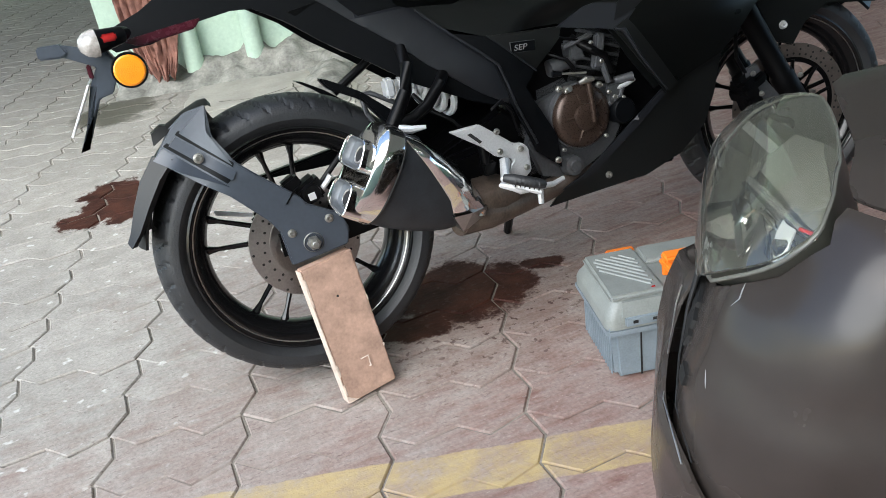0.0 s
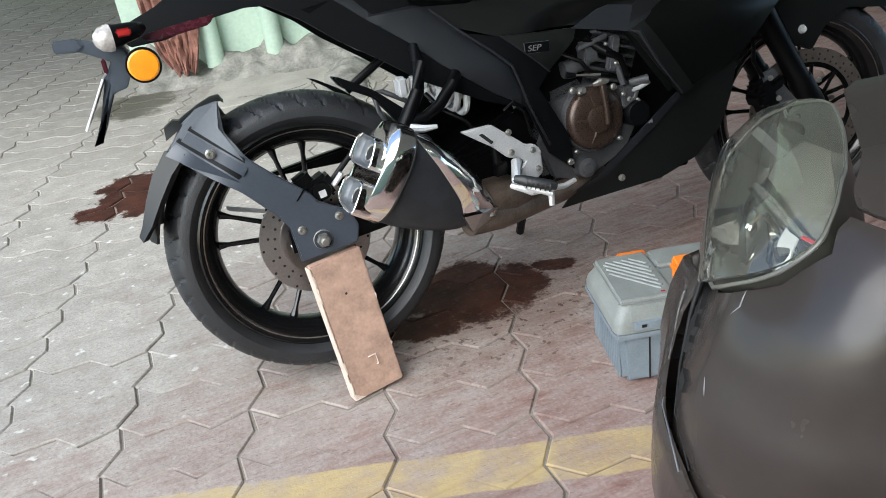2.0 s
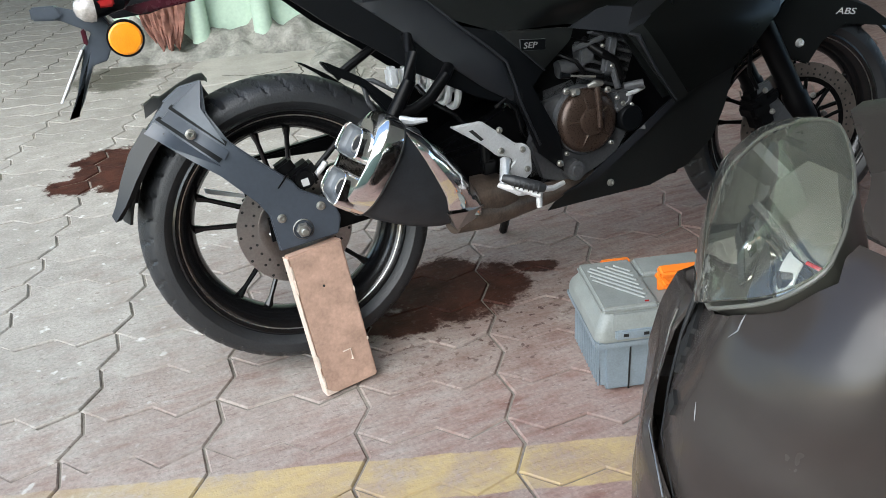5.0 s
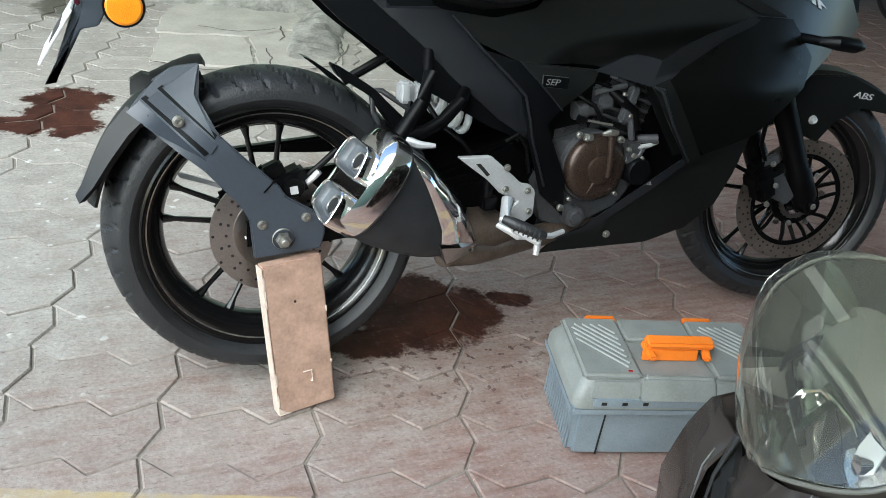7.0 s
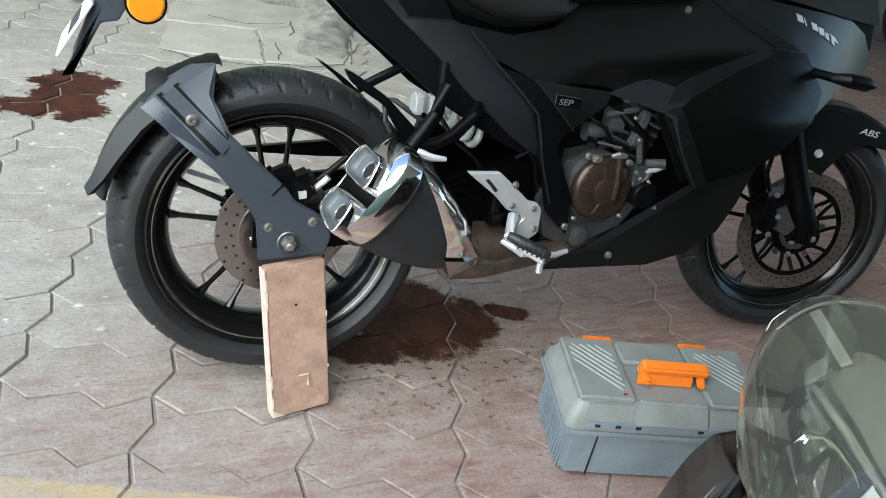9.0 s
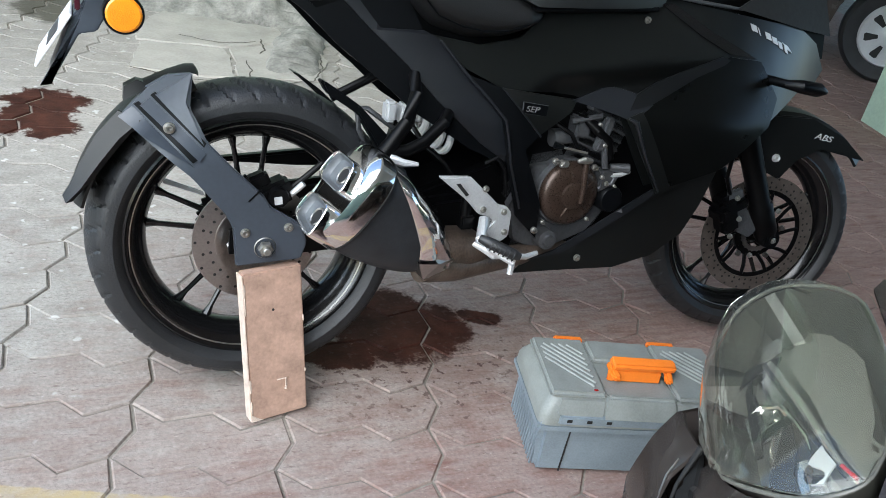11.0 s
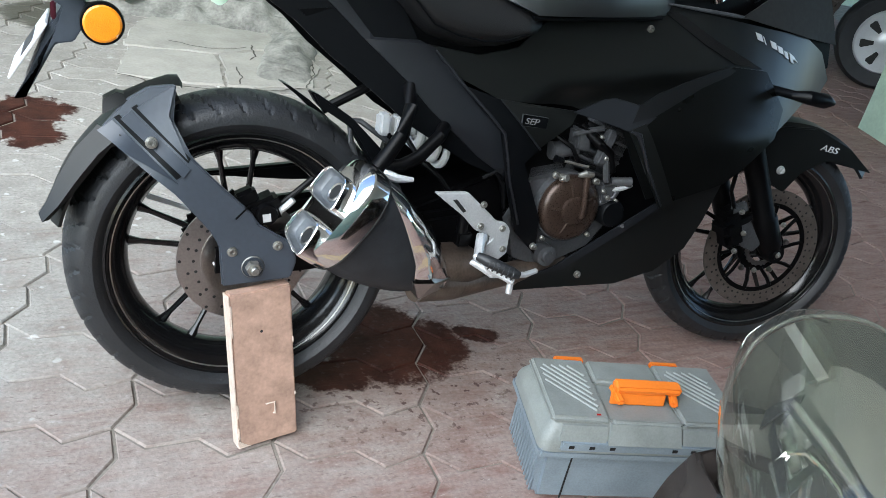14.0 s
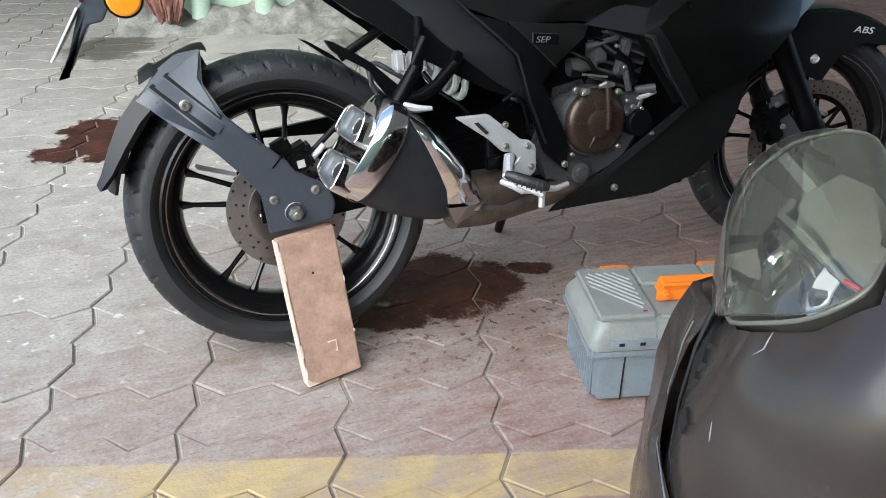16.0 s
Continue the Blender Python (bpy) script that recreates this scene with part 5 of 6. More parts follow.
for k in range(7):
    a = 2 * math.pi * k / 7 + 0.2
    part("hubcap_slot", moved(prism([(0.085, -0.012), (0.16, -0.028), (0.172, -0.02), (0.172, 0.02), (0.16, 0.028), (0.085, 0.012)], -0.0125, -0.005, 0.001), Matrix.Rotation(a, 4, 'Y')), BLACKHOLE, fw)

# ---- brown car in front ----
car = tagged(new("brown_car"), "dark brown hatchback corner with loose bumper and scuffed fender", "car")
car.matrix_basis = pose(0.244, -1.154, 0, 0, 0, 134.43)
CZ = (0.10, 0.25, 0.35, 0.45, 0.52, 0.58, 0.63, 0.674, 0.70, 0.72, 0.74, 0.76, 0.79, 0.85)
CP = (0.10, 0.13, 0.14, 0.125, 0.115, 0.10, 0.08, 0.045, 0.015, -0.03, -0.12, -0.28, -0.6, -1.4)
CQ = (0.02, -0.02, -0.045, -0.06, -0.055, -0.045, -0.035, -0.022, -0.01, 0.01, 0.04, 0.08, 0.14, 0.3)
CA, CB = 0.15, 0.12


def car_skin(s, z):
    """A place on the car's corner: s < 0 back along the side, 0 to 1 round the corner, over 1 across the front."""
    p, q = float(np.interp(z, CZ, CP)), float(np.interp(z, CZ, CQ))
    if s <= 0:
        return Vector((p - CA + s, -q, z))
    if s <= 1:
        a = s * math.pi / 2
        return Vector((p - CA + CA * math.sin(a), -(q + CB - CB * math.cos(a)), z))
    q += CB + (s - 1) * 0.6
    turn = float(np.interp(z, (0.30, 0.36, 0.43, 0.50, 0.54, 0.565, 0.58, 0.72, 0.76), (0.17, 0.19, 0.21, 0.235, 0.24, 0.27, 0.385, 0.388, 0.43)))
    return Vector((p + 0.06 * min(1, s - 1) - 2.5 * max(0, q - turn), -q, z))


def s_of(q, z):
    k = (q - float(np.interp(z, CZ, CQ))) / CB
    return math.acos(max(-1, min(1, 1 - k))) * 2 / math.pi if k <= 1 else 1 + (k - 1) * CB / 0.6


def car_normal(s, z):
    d = 0.01
    n = (car_skin(s + d, z) - car_skin(s - d, z)).cross(car_skin(s, z + d) - car_skin(s, z - d))
    n.normalize()
    return n if n.dot(Vector((0.6, 0.6, 0.5))) > 0 else -n


def patch(name, outline, mat, parent, offset=0.0, thick=-0.004, ds=0.06, dz=0.012, bulge=None, label="", rim=0.0, smooth=40):
    """A panel of the car's skin with an outline in (s, z)."""
    bm = bmesh.new()
    bm.faces.new([bm.verts.new((s, z, 0)) for s, z in outline])
    for k, (step, no) in enumerate(((ds, (1, 0, 0)), (dz, (0, 1, 0)))):
        vals = [o[k] for o in outline]
        c = min(vals) + step
        while c < max(vals):
            bmesh.ops.bisect_plane(bm, geom=bm.verts[:] + bm.edges[:] + bm.faces[:], plane_co=(c if k == 0 else 0, c if k else 0, 0), plane_no=no)
            c += step * (1 if k or c > -0.3 else 3)
    bmesh.ops.remove_doubles(bm, verts=bm.verts, dist=0.0012)
    edge = {v for e in bm.edges if e.is_boundary for v in e.verts}
    data = {}
    for v in bm.verts:
        s, z = v.co.x, v.co.y
        n = car_normal(s, z)
        data[v] = (car_skin(s, z) + n * (offset + (bulge(s, z) if bulge else 0) - (rim if v in edge else 0)), n)
    for v, (c, n) in data.items():
        v.co = c
    normals = {tuple(round(x, 6) for x in c): n for c, n in data.values()}
    r = bmesh.ops.extrude_face_region(bm, geom=bm.faces[:])
    for v in r["geom"]:
        if isinstance(v, bmesh.types.BMVert):
            v.co = v.co + thick * normals[tuple(round(x, 6) for x in v.co)]
    return part(name, bm, mat, parent, label, smooth=smooth)


def qz(*pairs):
    return [(s_of(q, z), z) for q, z in pairs]


LENS = qz((0.345, 0.714), (0.385, 0.68), (0.385, 0.64), (0.35, 0.60), (0.285, 0.572), (0.21, 0.568), (0.14, 0.583), (0.09, 0.604), (0.05, 0.626), (0.025, 0.655), (0.028, 0.685), (0.06, 0.706), (0.17, 0.716), (0.26, 0.717))

for _ in range(2):
    LENS = [(a[0] * (1 - k) + b_[0] * k, a[1] * (1 - k) + b_[1] * k) for a, b_ in zip(LENS, LENS[1:] + LENS[:1]) for k in (0.25, 0.75)]


def dents(s, z):
    c = car_skin(s, z)
    return 0.013 * noise.noise(c * 6) + 0.006 * noise.noise(c * 14)


FENDER_TOP = qz((0.135, 0.581), (0.088, 0.601), (0.047, 0.623), (0.021, 0.654), (0.022, 0.686), (0.055, 0.7065))
fender = patch("fender", FENDER_TOP + [(-0.08, 0.711), (-0.9, 0.735), (-0.9, 0.34), (-0.75, 0.42), (-0.55, 0.46), (-0.36, 0.42), (-0.25, 0.30), (-0.1, 0.22), (0.25, 0.25), (0.36, 0.38)] + qz((0.0, 0.400), (0.014, 0.430), (0.055, 0.458), (0.108, 0.480), (0.150, 0.522)), CARPAINT, car, bulge=dents, label="scuffed dark brown front fender")
patch("hood", qz((0.065, 0.7105), (0.17, 0.7205), (0.345, 0.7205), (0.7, 0.722)) + [(1.9, 0.84), (-0.9, 0.80), (-0.9, 0.741), (-0.08, 0.7155)], CARPAINT, car, offset=0.001, label="dusty dark brown bonnet")
bumper = patch("bumper", qz((0.15, 0.575), (0.20, 0.562), (0.26, 0.556), (0.30, 0.54), (0.75, 0.52), (0.75, 0.16), (0.05, 0.16), (-0.02, 0.30), (-0.03, 0.36), (-0.026, 0.42), (-0.012, 0.452), (0.038, 0.484), (0.095, 0.503), (0.138, 0.535)), CARPAINT, car, offset=0.016, bulge=lambda s, z: 0.010 * max(0, min(1, (s - 0.75) * 2.5)) * max(0, min(1, (0.60 - z) * 8)) + dents(s, z), label="loose dark brown bumper skin", rim=0.004)
inner = patch("inner_panel", [(-0.9, 0.14), (1.8, 0.14), (1.8, 0.55), (1.4, 0.55)] + qz((0.2, 0.56), (0.1, 0.59), (0.03, 0.62), (0.0, 0.66)) + [(-0.9, 0.69)], CARPAINT, car, offset=-0.012)
gap = [car_skin(s, z) + car_normal(s, z) * 0.006 for s, z in qz((0.15, 0.578), (0.134, 0.535), (0.09, 0.500), (0.034, 0.480), (-0.012, 0.449))]
# Black tube on the skin paints the shade of the bumper gap.
part("bumper_gap", tube(gap, [0.004, 0.002, 0.0015, 0.001, 0.001], 8), BLACKHOLE, car)
gap = [car_skin(s, z) + car_normal(s, z) * 0.0185 for s, z in qz((0.142, 0.558), (0.139, 0.535), (0.096, 0.503), (0.038, 0.484), (-0.012, 0.452))]
part("bumper_edge", tube(gap, 0.0011, 8), STEEL, bumper, "thin silver line along the bumper edge")
for q_, z_ in ((0.138, 0.556), (0.114, 0.548), (0.100, 0.537), (0.034, 0.522)):
    s_ = s_of(q_, z_)
    patch("clip_slot", [(s_ - 0.045, z_ - 0.008), (s_ + 0.045, z_ - 0.005), (s_ + 0.045, z_ + 0.008), (s_ - 0.045, z_ + 0.005)], BLACKHOLE, fender, offset=0.004, thick=-0.006, bulge=dents)
patch("fog_lamp_blank", qz((0.02, 0.40), (-0.012, 0.425), (-0.035, 0.41), (-0.04, 0.36), (-0.02, 0.30), (0.03, 0.32)), OLIVE, car, offset=0.014, bulge=dents, label="dusty grey fog lamp blank")
for line in (((0.036, 0.636), (0.030, 0.630), (0.026, 0.622), (0.028, 0.612)), ((0.010, 0.548), (0.004, 0.540), (0.000, 0.534))):
    pts_ = [car_skin(s_of(q_, z_), z_) + car_normal(s_of(q_, z_), z_) * (0.0005 + dents(s_of(q_, z_), z_)) for q_, z_ in line]
    part("scrape", tube(pts_, [0.0002] + [0.0007] * (len(pts_) - 2) + [0.0002], 6), DULL, fender)

part("body_shell", moved(prism([(-0.42, -0.03), (-1.0, -0.03), (-1.0, -0.68), (-0.9, -0.66), (-0.42, -0.46)], 0.18, 0.70, 0.01), Matrix(((1, 0, 0, 0), (0, 0, 1, 0), (0, 1, 0, 0), (0, 0, 0, 1)))), CARPAINT, car)
cabin = part("cabin", prism([(-0.93, 0.18), (-0.93, 0.80), (-1.35, 0.90), (-1.85, 1.36), (-3.0, 1.40), (-3.45, 0.95), (-3.55, 0.25)], -1.40, -0.02, 0.03), CARPAINT, car)
part("side_window", prism([(-1.50, 0.93), (-1.88, 1.28), (-2.95, 1.32), (-3.25, 0.97)], -0.02, -0.012, 0.002), BLACKHOLE, cabin)
for wx in (-0.62, -3.0):
    part("wheel", lathe([(0.0, -0.02), (0.19, -0.02), (0.20, 0.0), (0.29, 0.0), (0.30, -0.03), (0.30, -0.16), (0.1, -0.16)], 40), RUBBER, car, m=pose(wx, -0.005, 0.30))

# head lamp
lamp = patch("head_lamp", LENS, LAMPGREY, car, offset=-0.055, thick=-0.004, bulge=lambda s, z: -0.01, label="clear swept-back head lamp")
mid_s, mid_z = sum(p[0] for p in LENS) / len(LENS), 0.645


def swell(s, z):
    return 0.022 * max(0.0, 1 - ((s - mid_s) / 0.75) ** 2 - ((z - mid_z) / 0.085) ** 2)


lens = patch("lens", LENS, HAZY, lamp, offset=0.004, thick=-0.003, bulge=swell, rim=0.002, label="clear domed plastic lens", smooth=60)
lens.visible_shadow = False
ring = [car_skin(s, z) + car_normal(s, z) * 0.004 for s, z in LENS + LENS[:1]]
part("seal", tube(ring, 0.0022, 8), LAMPGREY, lamp)
wallring = bmesh.new()
outer = [wallring.verts.new(car_skin(s, z)) for s, z in LENS]
innr = [wallring.verts.new(car_skin(s, z) - car_normal(s, z) * 0.066) for s, z in LENS]
for i in range(len(LENS)):
    k = (i + 1) % len(LENS)
    wallring.faces.new((outer[i], outer[k], innr[k], innr[i]))
part("housing", wallring, OLIVE, lamp)


def inside(q, z, depth):
    s = s_of(q, z)
    return car_skin(s, z) - car_normal(s, z) * depth


def strip(name, pts, radius, mat, depth, label=""):
    return part(name, tube([inside(q, z, depth) for q, z in pts], radius, 8), mat, lamp, label)


def facet(name, pts, mat, depth, lean_s=0.0, lean_z=0.0, label=""):
    """A mirror facet inside the lamp, leaning one way or another."""
    q_m, z_m = sum(p[0] for p in pts) / len(pts), sum(p[1] for p in pts) / len(pts)
    return patch(name, qz(*pts), mat, lamp, offset=-depth, thick=-0.002, ds=0.05, dz=0.006, bulge=lambda s, z: lean_s * (s - s_of(q_m, z_m)) + lean_z * (z - z_m), label=label)


facet("upper_panel", [(0.045, 0.692), (0.10, 0.688), (0.17, 0.678), (0.25, 0.662), (0.27, 0.672), (0.27, 0.700), (0.22, 0.710), (0.12, 0.708), (0.065, 0.702)], LAMPGREY, 0.014, 0.01, 0.1, "smooth pale grey inner panel")
strip("divider", [(0.037, 0.687), (0.07, 0.686), (0.10, 0.682), (0.17, 0.668), (0.25, 0.650)], [0.002, 0.003, 0.004, 0.005, 0.004], REFLECTOR, 0.012, "bright divider strip")
strip("divider_shadow_gap", [(0.045, 0.684), (0.10, 0.677), (0.17, 0.663), (0.25, 0.645)], [0.001, 0.0025, 0.003, 0.003], BLACKHOLE, 0.011)
facet("facet", [(0.045, 0.682), (0.095, 0.676), (0.085, 0.660), (0.045, 0.655)], REFLECTOR, 0.026, 0.03, -0.5)
facet("facet", [(0.10, 0.674), (0.125, 0.668), (0.10, 0.645), (0.088, 0.655)], OLIVE, 0.026, -0.05, 0.2)
facet("dark_facet", [(0.115, 0.660), (0.085, 0.658), (0.042, 0.652), (0.050, 0.645), (0.075, 0.648)], BLACKHOLE, 0.020)
facet("facet", [(0.12, 0.658), (0.16, 0.648), (0.13, 0.625), (0.085, 0.630), (0.08, 0.645)], REFLECTOR, 0.030, 0.05, 0.5, "faceted bright reflector")
facet("facet", [(0.165, 0.650), (0.21, 0.640), (0.20, 0.605), (0.14, 0.615)], REFLECTOR, 0.032, -0.05, -0.4)
facet("shade_strip", [(0.155, 0.655), (0.165, 0.652), (0.145, 0.620), (0.125, 0.618)], BLACKHOLE, 0.022)
facet("facet", [(0.20, 0.655), (0.26, 0.645), (0.25, 0.605), (0.19, 0.60)], REFLECTOR, 0.035, 0.06, 0.4)
facet("shade_strip", [(0.265, 0.65), (0.28, 0.655), (0.285, 0.61), (0.262, 0.60)], BLACKHOLE, 0.024)
facet("facet", [(0.29, 0.655), (0.33, 0.66), (0.335, 0.625), (0.29, 0.61)], REFLECTOR, 0.032, -0.05, 0.3)
facet("dark_facet", [(0.158, 0.661), (0.10, 0.650), (0.062, 0.641), (0.046, 0.640), (0.042, 0.656), (0.09, 0.664)], BLACKHOLE, 0.010, label="black triangular facet")
facet("facet", [(0.082, 0.682), (0.060, 0.684), (0.044, 0.672), (0.046, 0.664), (0.066, 0.670)], HUBCAP, 0.009, 0.02, 0.2)
facet("facet", [(0.225, 0.640), (0.200, 0.632), (0.150, 0.640), (0.150, 0.648), (0.190, 0.648)], CHROME, 0.012, 0.04, 0.3)
facet("shade_strip", [(0.235, 0.632), (0.215, 0.622), (0.160, 0.626), (0.100, 0.632), (0.100, 0.638), (0.160, 0.636), (0.210, 0.632)], BLACKHOLE, 0.011)
strip("reflector_rim", [(0.172, 0.628), (0.178, 0.640), (0.165, 0.655), (0.135, 0.664), (0.105, 0.672), (0.085, 0.674)], [0.0012, 0.0025, 0.0032, 0.003, 0.0025, 0.001], CHROME, 0.012, "bright chromed reflector rim")
part("bulb_cap", lathe([(0, -0.004), (0.007, -0.002), (0.008, 0.012), (0, 0.012)], 20), CHROME, lamp, m=Matrix.Translation(inside(0.054, 0.674, 0.016)) @ pose(0, 0, 0, 0, 0, -70))
strip("red_tip", [(0.044, 0.688), (0.058, 0.686)], 0.002, RED, 0.008)

# ---- ground and paving ----
UA, VB, A0, B0 = 0.296, 0.149, 0.119, -0.172


def paver_material():
    m = bpy.data.materials.new("paver_concrete")
    m.use_nodes = True
    n, l = m.node_tree.nodes, m.node_tree.links
    b = n["Principled BSDF"]
    geo = n.new("ShaderNodeNewGeometry")
    sep = n.new("ShaderNodeSeparateXYZ")
    l.new(geo.outputs["Position"], sep.inputs[0])

    def val(op, x, y=None, z=None):
        k = n.new("ShaderNodeMath")
        k.operation = op
        for i, w in enumerate((x, y, z)):
            if w is None:
                continue
            if isinstance(w, (int, float)):
                k.inputs[i].default_value = w
            else:
                l.new(w, k.inputs[i])
        return k.outputs[0]

    def tex(scale, detail=4, rough=0.6, shift=0.0, stretch=None):
        t = n.new("ShaderNodeTexNoise")
        t.inputs["Scale"].default_value, t.inputs["Detail"].default_value, t.inputs["Roughness"].default_value = scale, detail, rough
        v = n.new("ShaderNodeMapping")
        v.inputs["Location"].default_value = (shift, shift * 0.7, 0)
        if stretch:
            v.inputs["Rotation"].default_value = (0, 0, stretch[0])
            v.inputs["Scale"].default_value = (stretch[1], stretch[2], 1)
        l.new(geo.outputs["Position"], v.inputs["Vector"])
        l.new(v.outputs[0], t.inputs["Vector"])
        return t.outputs["Fac"]

    def ramp(x, lo, hi):
        k = n.new("ShaderNodeMapRange")
        k.inputs["From Min"].default_value, k.inputs["From Max"].default_value = lo, hi
        l.new(x, k.inputs["Value"])
        return k.outputs["Result"]

    def mix(fac, x, y):
        k = n.new("ShaderNodeMix")
        k.data_type = 'RGBA'
        l.new(fac, k.inputs[0])
        for i, w in ((6, x), (7, y)):
            if isinstance(w, tuple):
                k.inputs[i].default_value = (*w, 1)
            else:
                l.new(w, k.inputs[i])
        return k.outputs[2]

    X, Y = sep.outputs["X"], sep.outputs["Y"]
    ca, sa = math.cos(GRID), math.sin(GRID)
    PA = val('ADD', val('MULTIPLY', X, ca), val('MULTIPLY', Y, sa))
    PB = val('ADD', val('MULTIPLY', X, -sa), val('MULTIPLY', Y, ca))
    big, mid, fine = tex(2.2, 5), tex(11, 5, 0.65, 3.0), tex(120, 3, 0.6, 7.0)
    streak = tex(9, 4, 0.6, 5.0, (0.35, 1.0, 5.0))
    info = n.new("ShaderNodeObjectInfo")
    isl = geo.outputs["Random Per Island"]
    # worn red pavers towards the bay, grey dust towards the open side and the wall
    lean = val('ADD', val('MULTIPLY', PA, 0.55), val('MULTIPLY', PB, -0.30))
    dust = ramp(val('ADD', val('ADD', lean, val('MULTIPLY', big, -1.1)), val('ADD', val('MULTIPLY', mid, -0.7), val('MULTIPLY', streak, -0.7))), -0.75, -1.65)
    red = mix(ramp(streak, 0.35, 0.65), (0.215, 0.125, 0.105), (0.335, 0.245, 0.215))
    col = mix(ramp(mid, 0.35, 0.7), red, (0.30, 0.21, 0.185))
    grey = mix(ramp(mid, 0.3, 0.7), (0.255, 0.236, 0.208), (0.37, 0.346, 0.312))
    col = mix(dust, col, grey)
    rnd = val('MULTIPLY_ADD', val('ADD', info.outputs["Random"], isl), 0.12, 0.88)
    hsv = n.new("ShaderNodeHueSaturation")
    l.new(col, hsv.inputs["Color"])
    l.new(val('MULTIPLY', rnd, val('MULTIPLY_ADD', fine, 0.7, 0.65)), hsv.inputs["Value"])
    col = hsv.outputs["Color"]
    scuff = val('MULTIPLY', ramp(tex(38, 4, 0.7, 21.0, (0.5, 1.0, 3.0)), 0.57, 0.68), ramp(mid, 0.40, 0.55))
    col = mix(val('MULTIPLY', scuff, 0.6), col, (0.12, 0.080, 0.070))
    pale = ramp(tex(60, 4, 0.7, 31.0, (-0.4, 1.0, 2.5)), 0.60, 0.70)
    col = mix(val('MULTIPLY', pale, 0.35), col, (0.55, 0.50, 0.46))
    # pale lime splashes
    spots = val('MULTIPLY', ramp(tex(26, 2, 0.5, 11.0), 0.66, 0.72), ramp(val('ADD', PA, val('MULTIPLY', PB, -0.25)), -0.1, -0.5))
    col = mix(val('MULTIPLY', spots, 0.7), col, (0.62, 0.61, 0.58))
    # yellow painted line
    line = val('MULTIPLY', ramp(val('ADD', val('ABSOLUTE', val('ADD', PB, 0.462)), val('MULTIPLY', val('SUBTRACT', mid, 0.5), 0.02)), 0.057, 0.053), ramp(val('ADD', PA, val('MULTIPLY', mid, 0.5)), -0.42, 0.05))
    line = val('MULTIPLY', line, ramp(val('ADD', mid, val('MULTIPLY', fine, 0.3)), 0.88, 0.55))
    col = mix(val('MULTIPLY', line, 0.72), col, (0.52, 0.40, 0.18))

    # oil and water patches, over a soft darker brown ellipse
    def blot(a, bb, ra, rb, soft=0.14, amp=0.8):
        da, db = val('ABSOLUTE', val('DIVIDE', val('SUBTRACT', PA, a), ra)), val('ABSOLUTE', val('DIVIDE', val('SUBTRACT', PB, bb), rb))
        d = val('SQRT', val('ADD', val('MULTIPLY', da, da), val('MULTIPLY', db, db)))
        return ramp(val('ADD', d, val('ADD', val('MULTIPLY', val('SUBTRACT', mid, 0.5), amp * 1.6), val('MULTIPLY', val('SUBTRACT', fine, 0.5), 0.25))), 1.0 + soft * 0.3, 1.0 - soft)
    dark_halo = blot(0.34, 0.10, 0.33, 0.24, 0.9, 1.1)
    col = mix(val('MULTIPLY', dark_halo, 0.35), col, (0.11, 0.066, 0.054))
    oil = blot(0.33, 0.19, 0.20, 0.15)
    for o in BLOTS:
        oil = val('MAXIMUM', oil, blot(*o))
    col = mix(oil, col, mix(ramp(mid, 0.35, 0.65), (0.026, 0.007, 0.004), (0.070, 0.023, 0.014)))
    splash = val('MULTIPLY', ramp(tex(48, 3, 0.6, 2.0), 0.58, 0.64), blot(0.36, 0.10, 0.40, 0.30, 0.6))
    col = mix(val('MULTIPLY', splash, 0.85), col, (0.065, 0.034, 0.028))
    wet = blot(-1.20, 2.58, 0.22, 0.26, 0.2)
    col = mix(val('MULTIPLY', wet, 0.85), col, (0.075, 0.068, 0.05))
    l.new(col, b.inputs["Base Color"])
    b.inputs["Specular IOR Level"].default_value = 0.22
    wetness = val('MAXIMUM', val('MULTIPLY', oil, 0.4), wet)
    l.new(val('MULTIPLY_ADD', wetness, -0.3, 0.8), b.inputs["Roughness"])
    bp = n.new("ShaderNodeBump")
    bp.inputs["Strength"].default_value, bp.inputs["Distance"].default_value = 0.7, 0.003
    l.new(val('ADD', val('MULTIPLY', fine, 0.5), val('ADD', mid, streak)), bp.inputs["Height"])
    l.new(bp.outputs["Normal"], b.inputs["Normal"])
    return m


BLOTS = ((-0.86, 1.37, 0.14, 0.12, 0.14, 1.3), (-0.91, 1.13, 0.12, 0.10, 0.14, 1.3), (-0.84, 1.24, 0.12, 0.14, 0.14, 1.4), (-0.77, 1.14, 0.08, 0.11, 0.14, 1.3), (0.56, 0.27, 0.06, 0.035), (0.44, 0.20, 0.10, 0.09), (0.19, 0.05, 0.11, 0.06))
PAVER = paver_material()
JOINT = material("sandy_joint_dirt", (0.27, 0.24, 0.205), 0.95, vary=0.4, scale=9, fine=120, bump=0.8)
bm = bmesh.new()
bmesh.ops.create_grid(bm, x_segments=2, y_segments=2, size=60)
g = part("ground", bm, JOINT, m=pose(0, 0, -0.0065))
tagged(g, "sandy bed between the interlocking pavers", "ground", kind="structure")


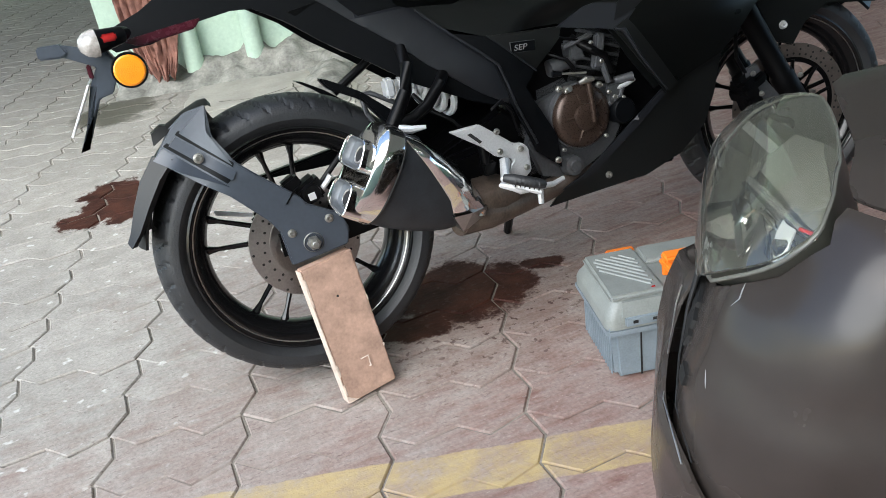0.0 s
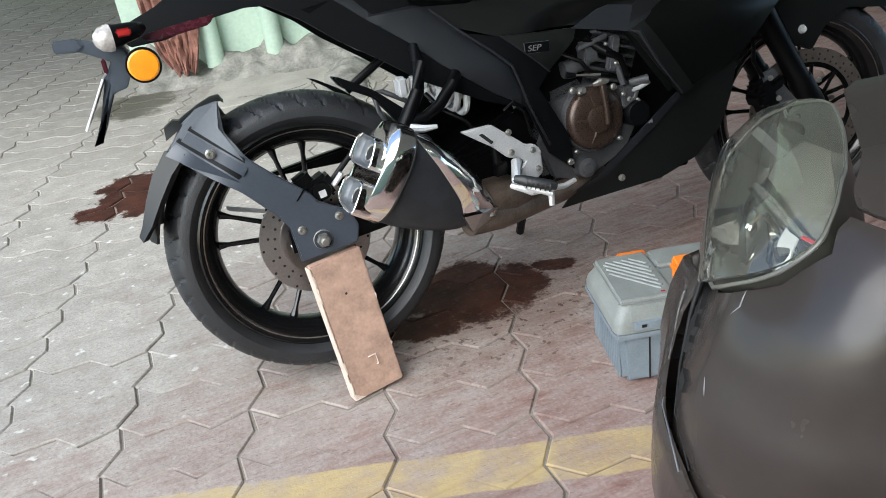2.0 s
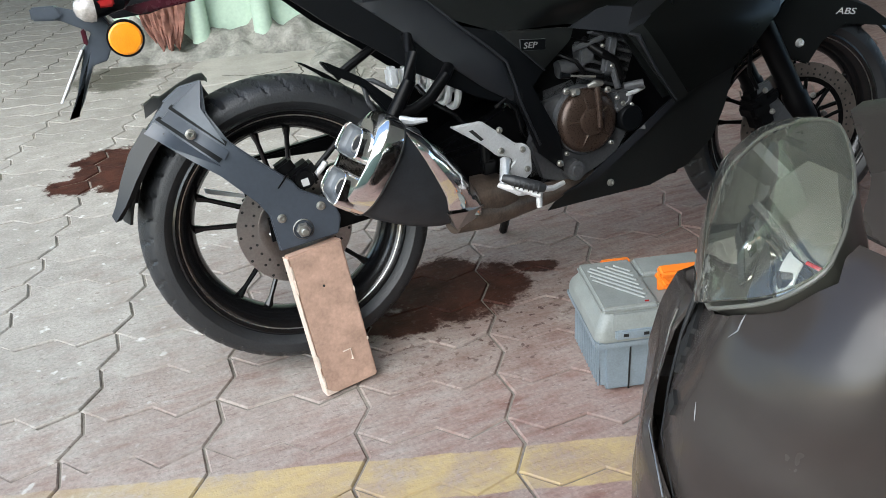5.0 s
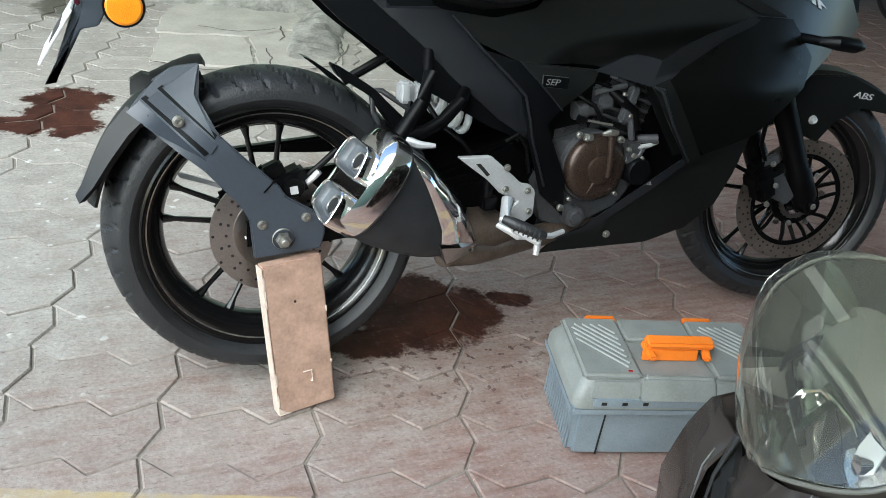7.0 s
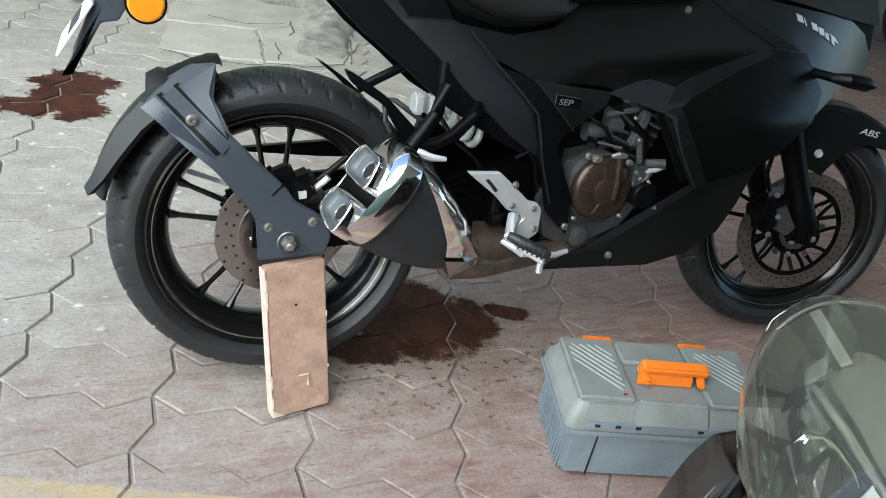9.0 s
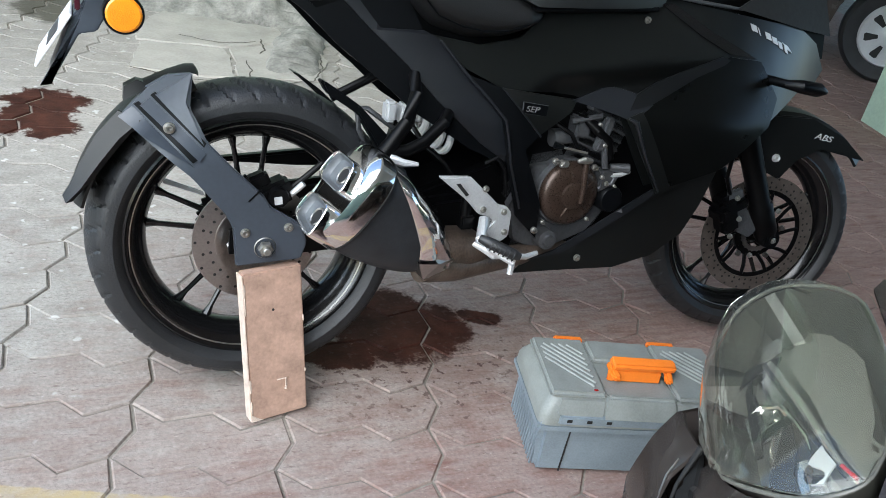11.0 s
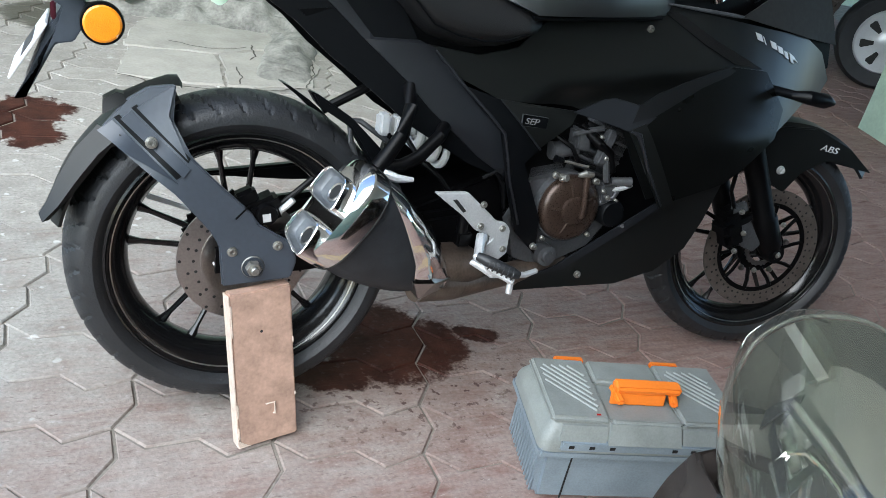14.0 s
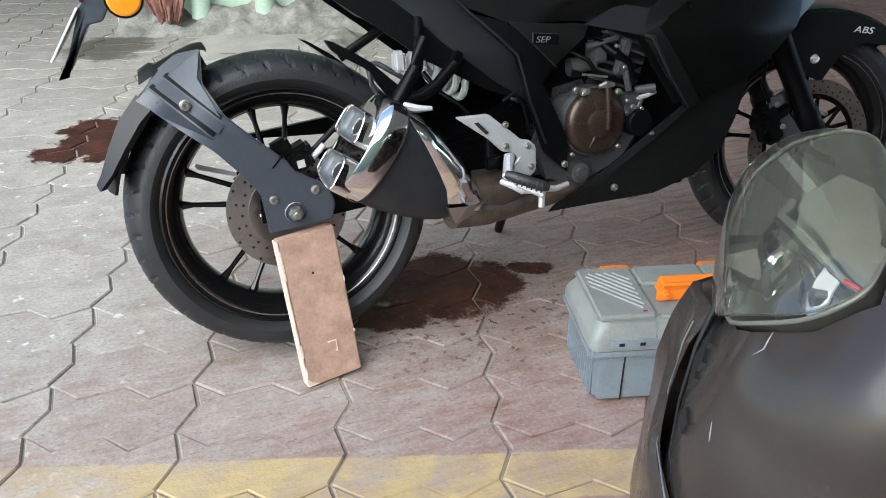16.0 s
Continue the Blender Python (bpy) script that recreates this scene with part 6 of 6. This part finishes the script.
def paver_outline(gap_long, gap_cross):
    cross = [(-0.013, 0.0), (0.057, -0.043), (0.145, -0.010), (0.205, -0.048), (UA - 0.013, 0.0)]
    pts = cross + [(UA + 0.013, VB / 2)] + [(x, y + VB) for x, y in reversed(cross)] + [(0.013, VB / 2)]
    gaps = [gap_cross] * 4 + [gap_long] * 2 + [gap_cross] * 4 + [gap_long] * 2
    out, n = [], len(pts)
    for i in range(n):
        p0, p1, p2 = Vector(pts[i - 1]), Vector(pts[i]), Vector(pts[(i + 1) % n])
        d1, d2 = (p1 - p0).normalized(), (p2 - p1).normalized()
        n1, n2 = Vector((-d1.y, d1.x)), Vector((-d2.y, d2.x))
        g1, g2 = gaps[i - 1], gaps[i]
        det = n1.x * n2.y - n1.y * n2.x
        if abs(det) < 0.05:
            out.append(p1 + (n1 * g1 + n2 * g2) * 0.5)
        else:
            c1, c2 = n1.dot(p1) + g1, n2.dot(p1) + g2
            out.append(Vector(((c1 * n2.y - c2 * n1.y) / det, (n1.x * c2 - n2.x * c1) / det)))
    return out


def paver_geometry():
    lowr, shoulder, top = paver_outline(0.0019, 0.0012), paver_outline(0.0024, 0.0016), paver_outline(0.0052, 0.0042)
    n = len(lowr)
    verts = [(p.x, p.y, -0.02) for p in lowr] + [(p.x, p.y, -0.0035) for p in shoulder] + [(p.x, p.y, 0.0) for p in top]
    faces = [tuple(range(2 * n, 3 * n))]
    for r in (0, n):
        faces += [(r + i, r + (i + 1) % n, r + n + (i + 1) % n, r + n + i) for i in range(n)]
    return verts, faces


PV, PF_ = paver_geometry()
pm = bpy.data.meshes.new("paver")
pm.from_pydata(PV, [], PF_)
pm.materials.append(PAVER)
paving = tagged(new("pavement"), "worn red interlocking zigzag concrete pavers with grey dust", "pavement", kind="structure")
paving.matrix_basis = pose(0, 0, 0, 0, 0, -17.5)
rng = np.random.default_rng(5)
allv, allf = [], []
for i in range(-16, 18):
    for j in range(-16, 60):
        dz, tx, ty = rng.normal(0, 0.0009), rng.normal(0, 0.12), rng.normal(0, 0.12)
        # towards the open side the columns widen a little
        wide = 0.05 * max(-0.4, min(1.5, B0 + VB * j)) * max(0, min(4, -1 - i))
        grow = 0.05 * max(-0.4, min(1.5, B0 + VB * j)) if -5 <= i <= -2 else 0
        m = pose(A0 + UA * i - wide, B0 + VB * j, dz - 0.0015, tx, ty, rng.normal(0, 0.25)) @ Matrix.Diagonal(((UA + grow) / UA, 1, 1, 1))
        if -4 <= i <= 5 and -7 <= j <= 22:
            ob = new("paver", pm)
            ob.parent, ob.matrix_basis = paving, m
        else:
            k = len(allv)
            allv += [tuple(m @ Vector(v)) for v in PV]
            allf += [tuple(k + x for x in f_) for f_ in PF_]
far = bpy.data.meshes.new("far_pavers")
far.from_pydata(allv, [], allf)
far.materials.append(PAVER)
fo = new("far_pavers", far)
fo.parent = paving
tagged(fo, kind="stuff")
